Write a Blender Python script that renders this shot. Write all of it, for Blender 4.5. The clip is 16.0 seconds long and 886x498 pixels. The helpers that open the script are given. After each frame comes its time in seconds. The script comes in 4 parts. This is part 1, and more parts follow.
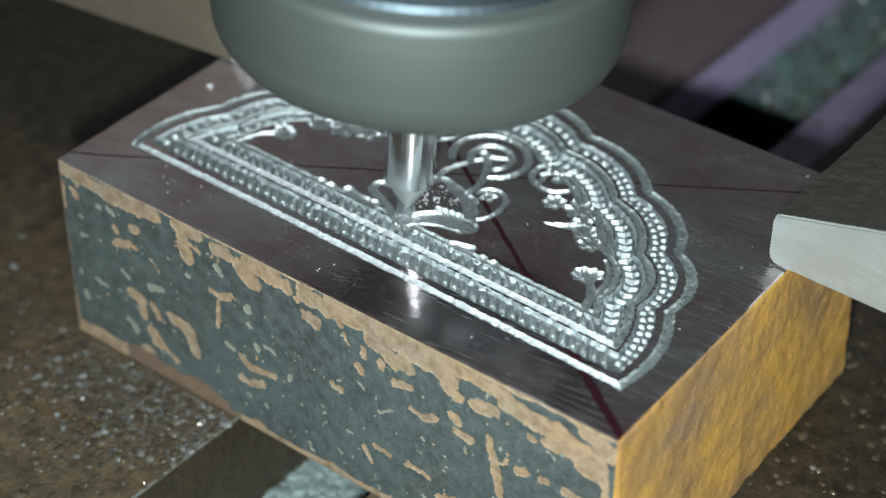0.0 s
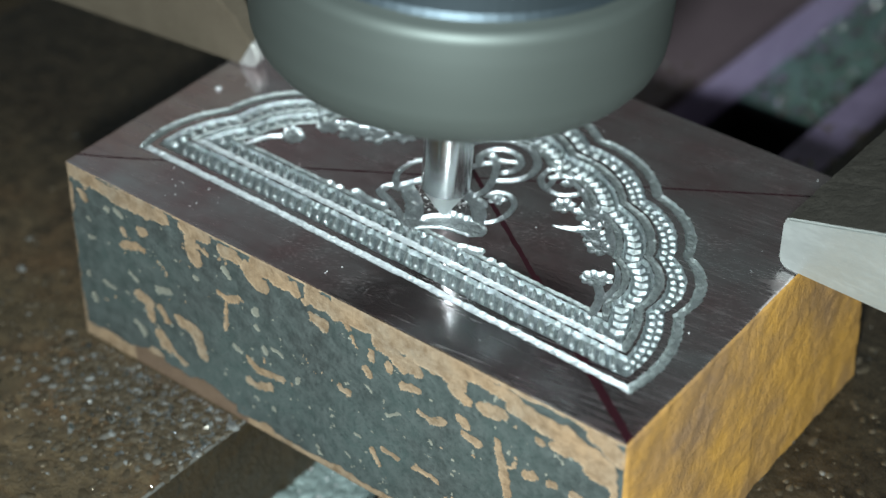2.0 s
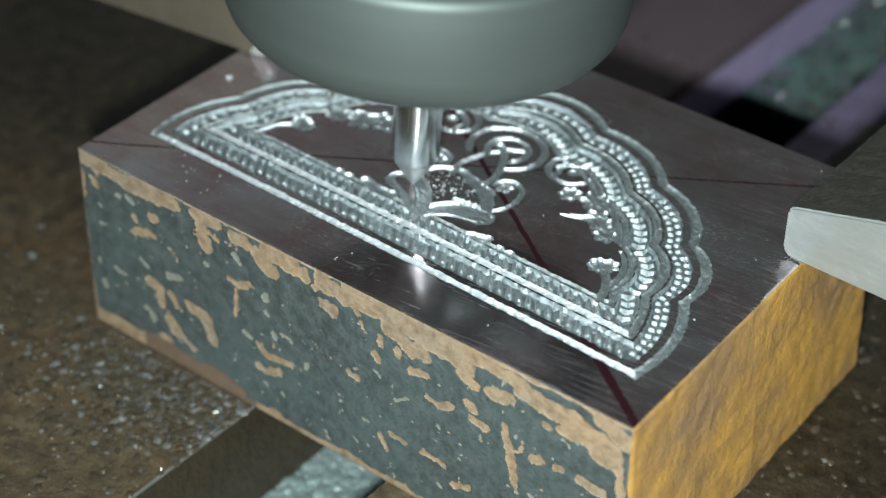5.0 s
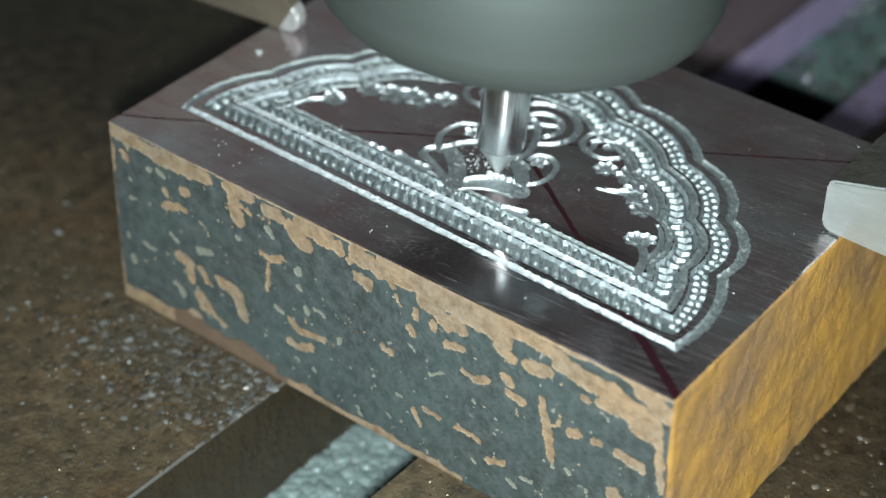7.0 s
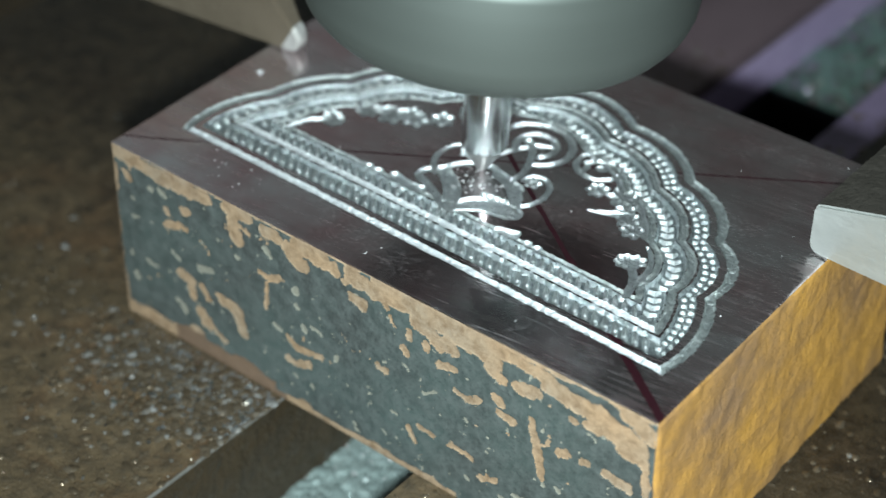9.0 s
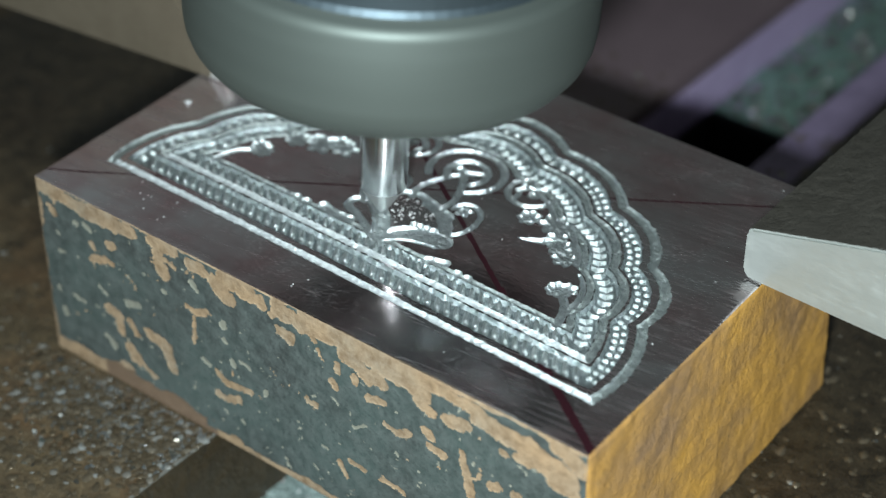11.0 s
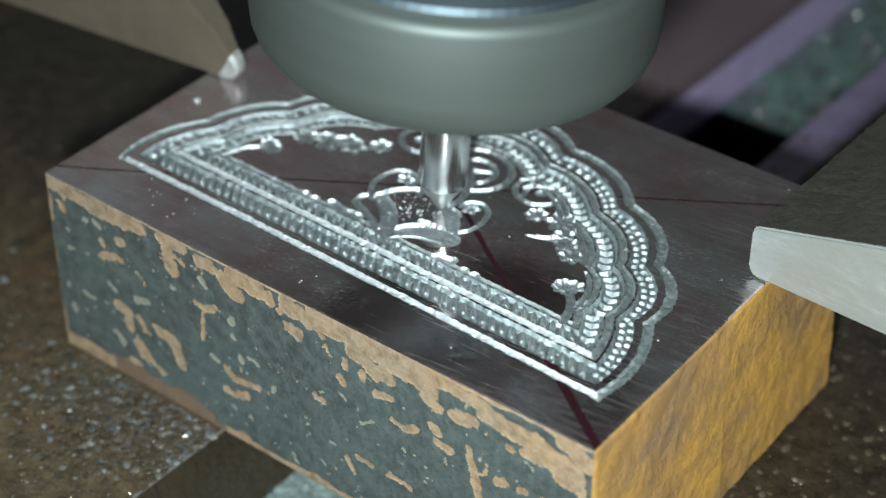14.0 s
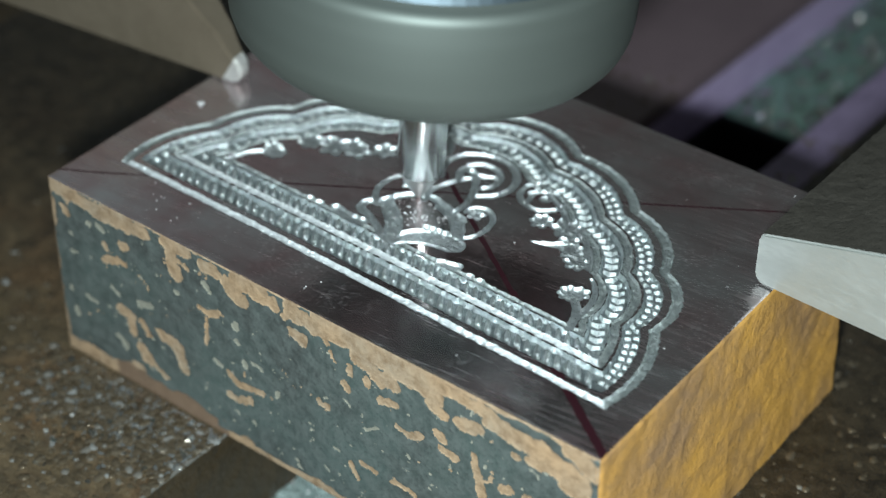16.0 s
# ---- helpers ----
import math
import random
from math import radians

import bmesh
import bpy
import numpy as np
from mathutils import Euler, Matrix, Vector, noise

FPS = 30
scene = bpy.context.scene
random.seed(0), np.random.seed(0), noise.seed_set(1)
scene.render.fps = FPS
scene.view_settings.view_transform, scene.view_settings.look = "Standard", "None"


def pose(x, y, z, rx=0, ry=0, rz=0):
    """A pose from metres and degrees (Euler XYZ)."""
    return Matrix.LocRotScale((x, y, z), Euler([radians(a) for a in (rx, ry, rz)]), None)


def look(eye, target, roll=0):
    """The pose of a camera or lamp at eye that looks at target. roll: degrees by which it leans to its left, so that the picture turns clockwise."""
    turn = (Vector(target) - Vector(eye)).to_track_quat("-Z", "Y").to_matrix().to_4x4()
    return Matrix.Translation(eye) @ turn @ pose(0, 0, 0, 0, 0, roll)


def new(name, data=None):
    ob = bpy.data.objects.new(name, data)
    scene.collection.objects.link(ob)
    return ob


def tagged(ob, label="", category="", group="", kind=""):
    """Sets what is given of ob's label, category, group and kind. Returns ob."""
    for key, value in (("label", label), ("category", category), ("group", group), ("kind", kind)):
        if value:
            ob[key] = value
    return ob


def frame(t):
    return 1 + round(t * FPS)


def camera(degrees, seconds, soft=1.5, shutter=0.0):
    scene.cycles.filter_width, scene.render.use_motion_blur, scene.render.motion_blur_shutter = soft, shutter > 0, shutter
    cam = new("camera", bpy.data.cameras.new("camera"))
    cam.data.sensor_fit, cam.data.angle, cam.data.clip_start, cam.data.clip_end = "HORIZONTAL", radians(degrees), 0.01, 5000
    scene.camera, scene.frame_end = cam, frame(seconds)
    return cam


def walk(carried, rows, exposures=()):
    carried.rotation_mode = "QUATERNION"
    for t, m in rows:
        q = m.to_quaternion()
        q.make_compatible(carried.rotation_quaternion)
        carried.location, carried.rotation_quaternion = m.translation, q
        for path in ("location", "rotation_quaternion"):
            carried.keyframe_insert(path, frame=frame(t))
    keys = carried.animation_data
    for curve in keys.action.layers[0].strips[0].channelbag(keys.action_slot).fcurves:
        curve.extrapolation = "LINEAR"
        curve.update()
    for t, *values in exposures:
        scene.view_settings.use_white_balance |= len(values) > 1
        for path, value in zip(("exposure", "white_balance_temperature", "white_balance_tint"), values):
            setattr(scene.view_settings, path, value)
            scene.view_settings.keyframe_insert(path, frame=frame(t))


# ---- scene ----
cam = camera(27.190, 16.0, soft=1.3, shutter=0.4)
cam.data.dof.use_dof = True
cam.data.dof.focus_distance = 0.234
cam.data.dof.aperture_fstop = 16.0
PATH = [
    (0, (0.16862, -0.13295, 0.17743), (0.04857, 0.02386, 0.02413), -0.015),
    (0.5, (0.16883, -0.13253, 0.17708), (0.04818, 0.02392, 0.02389), -0.115),
    (1, (0.16902, -0.13251, 0.17683), (0.04796, 0.02376, 0.02378), -0.148),
    (1.5, (0.16888, -0.13201, 0.17669), (0.04755, 0.02435, 0.02396), -0.126),
    (2, (0.16858, -0.13266, 0.17638), (0.04709, 0.02389, 0.02396), -0.068),
    (2.5, (0.16836, -0.13287, 0.17622), (0.04709, 0.02382, 0.02377), 0.027),
    (3, (0.16856, -0.13274, 0.17591), (0.04719, 0.02381, 0.02339), 0.019),
    (3.5, (0.16837, -0.13327, 0.17570), (0.04735, 0.02362, 0.02324), 0.177),
    (5.8, (0.16986, -0.13675, 0.17733), (0.04861, 0.01995, 0.02488), 0.379),
    (6, (0.16986, -0.13675, 0.17733), (0.04876, 0.02070, 0.02553), 0.427),
    (6.5, (0.16721, -0.13806, 0.17486), (0.04607, 0.01968, 0.02340), 0.461),
    (7, (0.16618, -0.13952, 0.17279), (0.04503, 0.01737, 0.02045), 0.520),
    (7.5, (0.16664, -0.13908, 0.17376), (0.04487, 0.01656, 0.02064), 0.448),
    (8, (0.16533, -0.13911, 0.17361), (0.04390, 0.01694, 0.02064), 0.530),
    (8.5, (0.16608, -0.13956, 0.17474), (0.04427, 0.01492, 0.02047), 0.416),
    (9, (0.16999, -0.13703, 0.17936), (0.04664, 0.01637, 0.02525), -0.064),
    (9.5, (0.17233, -0.13093, 0.17858), (0.04922, 0.02553, 0.02737), -0.408),
    (9.7, (0.17230, -0.13071, 0.17791), (0.04999, 0.02649, 0.02682), -0.243),
    (12, (0.17225, -0.13038, 0.17690), (0.05052, 0.02685, 0.02538), -0.358),
    (12.5, (0.17280, -0.13081, 0.17657), (0.05081, 0.02653, 0.02537), -0.290),
    (13, (0.17260, -0.13142, 0.17733), (0.05067, 0.02588, 0.02604), -0.257),
    (13.5, (0.17287, -0.13213, 0.17746), (0.05052, 0.02503, 0.02635), -0.287),
    (14, (0.17318, -0.13192, 0.17747), (0.05052, 0.02509, 0.02646), -0.341),
    (14.5, (0.17323, -0.13205, 0.17694), (0.05036, 0.02494, 0.02608), -0.294),
    (15, (0.17245, -0.13184, 0.17680), (0.05032, 0.02546, 0.02567), -0.120),
    (15.5, (0.17214, -0.13209, 0.17795), (0.05048, 0.02510, 0.02632), -0.055),
    (16, (0.17117, -0.13150, 0.17807), (0.04931, 0.02561, 0.02653), 0.009),
]
walk(cam, [(t, look(eye, target, roll)) for t, eye, target, roll in PATH],
     exposures=((0, 0), (6.0, 0), (7.0, 0.06), (8.0, 0.20), (8.5, 0.20), (9.0, 0.14), (9.5, 0), (16.0, 0)))

# ---- light: a dim workshop and one small hand lamp beside the camera ----
world = bpy.data.worlds.new("workshop_air")
world.use_nodes = True
world.node_tree.nodes["Background"].inputs[0].default_value = (0.80, 0.92, 0.90, 1)
world.node_tree.nodes["Background"].inputs[1].default_value = 0.100
scene.world = world
lamp_data = bpy.data.lights.new("hand_lamp", "AREA")
lamp_data.shape, lamp_data.size, lamp_data.energy = "DISK", 0.016, 1.33
lamp_data.color = (0.835, 0.97, 1.0)
lamp = new("hand_lamp", lamp_data)
lamp.matrix_world = look((0.167, -0.148, 0.158), (0.050, 0.025, 0.025))
scene.view_settings.exposure = 0.0

MM = 0.001
TOP = 31.5          # height of the block's top face, mm
LONG, DEEP, SHEAR = 92.0, 61.5, 0.0


# ---- materials ----
def material(name):
    m = bpy.data.materials.new(name)
    m.use_nodes = True
    return m, m.node_tree.nodes, m.node_tree.links, m.node_tree.nodes["Principled BSDF"]


def texture(nodes, links, scale, detail=4, rough=0.6, stretch=(1, 1, 1), turn=0.0):
    """Noise in object space, with the scale in cycles per metre."""
    co, mp, nz = nodes.new("ShaderNodeTexCoord"), nodes.new("ShaderNodeMapping"), nodes.new("ShaderNodeTexNoise")
    mp.inputs["Scale"].default_value = stretch
    nz.inputs["Scale"].default_value, nz.inputs["Detail"].default_value, nz.inputs["Roughness"].default_value = scale, detail, rough
    turned = nodes.new("ShaderNodeMapping")
    turned.inputs["Rotation"].default_value = (0, 0, radians(-turn))
    links.new(co.outputs["Object"], turned.inputs["Vector"])
    links.new(turned.outputs["Vector"], mp.inputs["Vector"])
    links.new(mp.outputs["Vector"], nz.inputs["Vector"])
    return nz.outputs["Fac"]


def ramp(nodes, links, fac, *stops):
    r = nodes.new("ShaderNodeValToRGB")
    while len(r.color_ramp.elements) < len(stops):
        r.color_ramp.elements.new(0.5)
    for e, (p, c) in zip(r.color_ramp.elements, stops):
        e.position, e.color = p, (*c, 1) if len(c) == 3 else c
    links.new(fac, r.inputs["Fac"])
    return r.outputs["Color"]


def mixed(nodes, links, fac, a, b):
    m = nodes.new("ShaderNodeMix")
    m.data_type = "RGBA"
    links.new(fac, m.inputs["Factor"])
    for s, v in (("A", a), ("B", b)):
        sock = [i for i in m.inputs if i.name == s and i.type == "RGBA"][0]
        if isinstance(v, tuple):
            sock.default_value = (*v, 1)
        else:
            links.new(v, sock)
    return [o for o in m.outputs if o.type == "RGBA"][0]


def bumped(nodes, links, bsdf, facs):
    """Chains bumps of (height output, strength, distance in metres)."""
    last = None
    for fac, strength, dist in facs:
        b = nodes.new("ShaderNodeBump")
        b.inputs["Strength"].default_value, b.inputs["Distance"].default_value = strength, dist
        links.new(fac, b.inputs["Height"])
        if last:
            links.new(last, b.inputs["Normal"])
        last = b.outputs["Normal"]
    links.new(last, bsdf.inputs["Normal"])


def grey(v):
    return (v, v, v)


def make_surface(name, dark, light, scale, metal=0.0, rough=(0.4, 0.6), bump=0.3, size=0.0002, stretch=(1, 1, 1), fine=4000, turn=0.0, finebump=0.2):
    m, n, l, b = material(name)
    big, small = texture(n, l, scale, 5, 0.65, stretch, turn), texture(n, l, fine, 3, 0.6, stretch, turn)
    l.new(mixed(n, l, small, ramp(n, l, big, (0.33, dark), (0.67, light)), ramp(n, l, big, (0.4, light), (0.6, dark))), b.inputs["Base Color"])
    if finebump:
        l.new(ramp(n, l, small, (0.3, grey(rough[0])), (0.7, grey(rough[1]))), b.inputs["Roughness"])
    b.inputs["Metallic"].default_value = metal
    bumped(n, l, b, ((big, bump, size), (small, finebump, size * 0.25)))
    return m


POLISHED, n, l, b = material("ground_steel")
grind = texture(n, l, 520, 5, 0.7, (0.08, 1, 1), 4)
hair = texture(n, l, 1900, 3, 0.6, (0.07, 1, 1), 6)
cloud = texture(n, l, 70, 4, 0.6)
fleck = texture(n, l, 2600, 2, 0.5)
dusty = n.new("ShaderNodeMath")
dusty.operation = "MULTIPLY"
l.new(ramp(n, l, texture(n, l, 4200, 3, 0.7, (0.4, 1, 1), 25), (0.55, grey(0.0)), (0.72, grey(0.30))), dusty.inputs[0])
l.new(ramp(n, l, texture(n, l, 95, 4, 0.65), (0.48, grey(0.0)), (0.66, grey(1.0))), dusty.inputs[1])
film = mixed(n, l, ramp(n, l, cloud, (0.35, grey(0.0)), (0.7, grey(1.0))), (0.48, 0.34, 0.35), (0.60, 0.595, 0.605))
worn = mixed(n, l, ramp(n, l, grind, (0.45, grey(0.0)), (0.75, grey(0.5))), film, (0.30, 0.25, 0.25))
l.new(mixed(n, l, dusty.outputs["Value"], worn, (0.30, 0.29, 0.28)), b.inputs["Base Color"])
dye = n.new("ShaderNodeMapRange")
dye.inputs["From Min"].default_value, dye.inputs["From Max"].default_value = 0.004, 0.050
dye.inputs["To Min"].default_value, dye.inputs["To Max"].default_value = 0.84, 0.98
haze = mixed(n, l, cloud, ramp(n, l, grind, (0.44, grey(0.04)), (0.72, grey(0.19))), ramp(n, l, grind, (0.42, grey(0.07)), (0.72, grey(0.26))))
spot = n.new("ShaderNodeTexCoord")
axes = n.new("ShaderNodeSeparateXYZ")
l.new(spot.outputs["Object"], axes.inputs["Vector"])
ends = n.new("ShaderNodeMapRange")
ends.inputs["From Min"].default_value, ends.inputs["From Max"].default_value = 0.008, 0.052
ends.inputs["To Min"].default_value, ends.inputs["To Max"].default_value = 0.22, 0.0
l.new(axes.outputs["X"], ends.inputs["Value"])
# thin red-brown layout dye is left on the face, most of it at this end
l.new(axes.outputs["X"], dye.inputs["Value"])
metal = n.new("ShaderNodeMath")
metal.operation, metal.use_clamp = "SUBTRACT", True
l.new(dye.outputs["Result"], metal.inputs[0])
l.new(dusty.outputs["Value"], metal.inputs[1])
l.new(metal.outputs["Value"], b.inputs["Metallic"])
# the unpolished end keeps its coarser grinding haze
haze = mixed(n, l, ends.outputs["Result"], haze, ramp(n, l, grind, (0.35, grey(0.30)), (0.70, grey(0.52))))
far_end = n.new("ShaderNodeMapRange")
far_end.inputs["From Min"].default_value, far_end.inputs["From Max"].default_value = 0.064, 0.092
far_end.inputs["To Min"].default_value, far_end.inputs["To Max"].default_value = 0.0, 0.7
l.new(axes.outputs["X"], far_end.inputs["Value"])
haze = mixed(n, l, far_end.outputs["Result"], haze, ramp(n, l, hair, (0.38, grey(0.10)), (0.62, grey(0.56))))
l.new(mixed(n, l, ramp(n, l, hair, (0.58, grey(0.0)), (0.72, grey(0.9))), haze, grey(0.46)), b.inputs["Roughness"])
bumped(n, l, b, ((grind, 0.16, 0.00009), (hair, 0.14, 0.00004), (fleck, 0.22, 0.00004)))


def cut_steel(name, dark, light, metal, rough, bump):
    m, n, l, b = material(name)
    tooth, sheen = texture(n, l, 4200, 3, 0.7), texture(n, l, 1100, 3, 0.6)
    l.new(ramp(n, l, sheen, (0.3, dark), (0.7, light)), b.inputs["Base Color"])
    b.inputs["Metallic"].default_value = metal
    l.new(ramp(n, l, tooth, (0.3, grey(rough[0])), (0.7, grey(rough[1]))), b.inputs["Roughness"])
    bumped(n, l, b, ((tooth, bump, 0.00016), (sheen, bump * 0.7, 0.0004)))
    return m


CUT = cut_steel("freshly_cut_steel", (0.52, 0.56, 0.57), (0.76, 0.81, 0.82), 0.95, (0.24, 0.44), 0.7)
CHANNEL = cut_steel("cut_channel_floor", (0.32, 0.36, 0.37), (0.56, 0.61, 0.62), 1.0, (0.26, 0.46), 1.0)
BEAD = cut_steel("cut_bead", (0.43, 0.47, 0.47), (0.71, 0.76, 0.76), 1.0, (0.31, 0.50), 0.9)
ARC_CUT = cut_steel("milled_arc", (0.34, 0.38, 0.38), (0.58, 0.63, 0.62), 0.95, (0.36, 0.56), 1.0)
CUT_LINE = cut_steel("rough_cut_line", (0.60, 0.64, 0.66), (0.88, 0.92, 0.93), 0.75, (0.42, 0.60), 0.7)

INK = make_surface("dark_red_ink", (0.012, 0.002, 0.004), (0.028, 0.004, 0.008), 900, 0.1, (0.35, 0.5), 0.1, 0.00002)
PAINT, n, l, b = material("grey_green_paint")
broad, mid, fine = texture(n, l, 60, 4, 0.6), texture(n, l, 430, 5, 0.75), texture(n, l, 1700, 4, 0.7)
tone = mixed(n, l, ramp(n, l, broad, (0.38, grey(0.0)), (0.62, grey(1.0))), (0.043, 0.050, 0.048), (0.056, 0.078, 0.073))
tone = mixed(n, l, ramp(n, l, mid, (0.40, grey(0.0)), (0.66, grey(0.85))), tone, (0.096, 0.113, 0.107))
tone = mixed(n, l, ramp(n, l, fine, (0.54, grey(0.0)), (0.72, grey(0.7))), tone, (0.024, 0.030, 0.031))
l.new(tone, b.inputs["Base Color"])
l.new(ramp(n, l, mid, (0.3, grey(0.42)), (0.7, grey(0.68))), b.inputs["Roughness"])
bumped(n, l, b, ((mid, 0.5, 0.0003), (fine, 0.4, 0.0001)))
RUST, n, l, b = material("ochre_rust")
broad, mid, fine = texture(n, l, 75, 4, 0.6), texture(n, l, 480, 5, 0.7), texture(n, l, 2300, 3, 0.7)
tone = mixed(n, l, ramp(n, l, broad, (0.36, grey(0.0)), (0.64, grey(1.0))), (0.34, 0.225, 0.130), (0.27, 0.212, 0.150))
tone = mixed(n, l, ramp(n, l, mid, (0.42, grey(0.0)), (0.66, grey(0.9))), tone, (0.17, 0.108, 0.060))
tone = mixed(n, l, ramp(n, l, fine, (0.55, grey(0.0)), (0.75, grey(0.5))), tone, (0.40, 0.31, 0.20))
l.new(tone, b.inputs["Base Color"])
b.inputs["Roughness"].default_value = 0.75
bumped(n, l, b, ((mid, 0.6, 0.0004), (fine, 0.4, 0.0001)))
PRIMER = make_surface("pale_primer", (0.13, 0.135, 0.11), (0.27, 0.26, 0.21), 300, 0.0, (0.5, 0.7), 0.4, 0.0003, fine=1900)
FOOT_RUST = make_surface("red_brown_rust", (0.085, 0.054, 0.035), (0.19, 0.125, 0.082), 220, 0.0, (0.6, 0.8), 0.6, 0.0004, fine=1900)
OCHRE, n, l, b = material("orange_rusted_side")
broad, mid, specks = texture(n, l, 38, 5, 0.65), texture(n, l, 260, 6, 0.75), texture(n, l, 1200, 4, 0.7)
warm = mixed(n, l, mid, (0.66, 0.34, 0.045), (0.36, 0.19, 0.060))
dull = mixed(n, l, mid, (0.35, 0.20, 0.090), (0.18, 0.110, 0.062))
both = mixed(n, l, ramp(n, l, broad, (0.47, grey(0.0)), (0.68, grey(1.0))), warm, dull)
l.new(mixed(n, l, ramp(n, l, specks, (0.60, grey(0.0)), (0.70, grey(0.75))), both, (0.16, 0.10, 0.045)), b.inputs["Base Color"])
b.inputs["Roughness"].default_value = 0.75
bumped(n, l, b, ((mid, 0.45, 0.0006), (specks, 0.6, 0.0002)))

TABLE, n, l, b = material("oily_brown_table")
big, mid, small = texture(n, l, 28, 4, 0.6), texture(n, l, 330, 5, 0.7), texture(n, l, 1500, 4, 0.7)
rusty = texture(n, l, 42, 5, 0.7)
ground = mixed(n, l, ramp(n, l, rusty, (0.50, grey(0.0)), (0.68, grey(0.8))), ramp(n, l, big, (0.35, (0.068, 0.050, 0.028)), (0.65, (0.128, 0.091, 0.051))), (0.135, 0.066, 0.028))
l.new(mixed(n, l, ramp(n, l, mid, (0.35, grey(0.0)), (0.68, grey(1.0))), ground, (0.036, 0.029, 0.019)), b.inputs["Base Color"])
spot, axes, rear_ramp = n.new("ShaderNodeTexCoord"), n.new("ShaderNodeSeparateXYZ"), n.new("ShaderNodeMapRange")
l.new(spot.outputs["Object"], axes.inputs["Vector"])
l.new(axes.outputs["Y"], rear_ramp.inputs["Value"])
rear_ramp.inputs["From Min"].default_value, rear_ramp.inputs["From Max"].default_value = 0.002, 0.040
# share of the near-black tone: rises with y, varied by the broad noise
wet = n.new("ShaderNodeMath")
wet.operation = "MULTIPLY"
l.new(rear_ramp.outputs["Result"], wet.inputs[0])
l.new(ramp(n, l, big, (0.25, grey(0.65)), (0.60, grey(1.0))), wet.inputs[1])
# the table colour turns near black with growing y, mottled by noise
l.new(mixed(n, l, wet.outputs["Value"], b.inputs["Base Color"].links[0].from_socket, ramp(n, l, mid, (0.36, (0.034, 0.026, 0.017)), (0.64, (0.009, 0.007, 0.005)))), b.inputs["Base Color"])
l.new(mixed(n, l, ramp(n, l, big, (0.40, grey(0.0)), (0.60, grey(1.0))), ramp(n, l, small, (0.35, grey(0.10)), (0.65, grey(0.34))), ramp(n, l, small, (0.35, grey(0.24)), (0.65, grey(0.55)))), b.inputs["Roughness"])
bumped(n, l, b, ((mid, 0.5, 0.0010), (small, 0.6, 0.0004)))

# worn slot steel; its violet reflected sheen is painted into both base colours
SLOT_EDGE = make_surface("violet_sheen_steel", (0.22, 0.165, 0.31), (0.52, 0.42, 0.62), 160, 0.1, (0.3, 0.5), 0.3, 0.0004, fine=1500)
DULL_EDGE = make_surface("dull_violet_sheen_steel", (0.07, 0.053, 0.095), (0.27, 0.215, 0.33), 110, 0.1, (0.35, 0.55), 0.3, 0.0004, fine=1500)
WET_EDGE = make_surface("wet_blue_grey_steel", (0.19, 0.27, 0.25), (0.33, 0.43, 0.40), 150, 0.5, (0.2, 0.4), 0.4, 0.0005, fine=1300)
WORN_LAND = make_surface("worn_mauve_land", (0.085, 0.059, 0.068), (0.150, 0.108, 0.120), 60, 0.1, (0.4, 0.6), 0.3, 0.0004, fine=1200)
SLOT_FLOOR = make_surface("wet_green_slot", (0.050, 0.105, 0.090), (0.19, 0.29, 0.25), 130, 0.2, (0.2, 0.45), 0.6, 0.0008, fine=1300)
LIP = make_surface("worn_grey_lip", (0.11, 0.10, 0.085), (0.26, 0.26, 0.24), 300, 0.3, (0.25, 0.5), 0.5, 0.0004, fine=1500)
# oily iron, near black because the shade down in the slot is in its colour
SLOT_SHADE = make_surface("shaded_oily_iron", (0.004, 0.005, 0.006), (0.010, 0.011, 0.012), 120, 0.0, (0.4, 0.6), 0.3, 0.0003)
SLOT_WALL = make_surface("brown_slot_wall", (0.014, 0.010, 0.005), (0.056, 0.037, 0.018), 210, 0.0, (0.3, 0.6), 0.9, 0.0012, (1, 1, 0.7), fine=1000, finebump=0.6)
CLAMP = make_surface("milled_clamp_steel", (0.28, 0.29, 0.27), (0.50, 0.52, 0.50), 240, 0.55, (0.36, 0.56), 0.3, 0.0003, (0.25, 1, 1), 1800)
CLAMP_TAN = make_surface("tan_stained_steel", (0.100, 0.080, 0.056), (0.19, 0.158, 0.118), 160, 0.35, (0.38, 0.55), 0.3, 0.0003, fine=1800)
WORN_NOSE = make_surface("bright_worn_nose", (0.42, 0.41, 0.38), (0.86, 0.86, 0.84), 330, 0.6, (0.22, 0.42), 0.8, 0.0006, fine=1600, finebump=0.4)
CLAMP_TOP = make_surface("dark_scaled_steel", (0.036, 0.032, 0.025), (0.125, 0.115, 0.098), 330, 0.5, (0.25, 0.6), 0.8, 0.0005, fine=2400)
NUT = make_surface("spinning_nut_steel", (0.088, 0.103, 0.094), (0.114, 0.131, 0.120), 25, 0.62, (0.52, 0.60), 0.05, 0.0001, (0.01, 0.01, 1), 300, finebump=0.02)
NOSE = make_surface("dark_spindle_steel", (0.075, 0.100, 0.118), (0.11, 0.140, 0.158), 25, 0.85, (0.36, 0.44), 0.05, 0.0001, (0.01, 0.01, 1), 300, finebump=0.02)


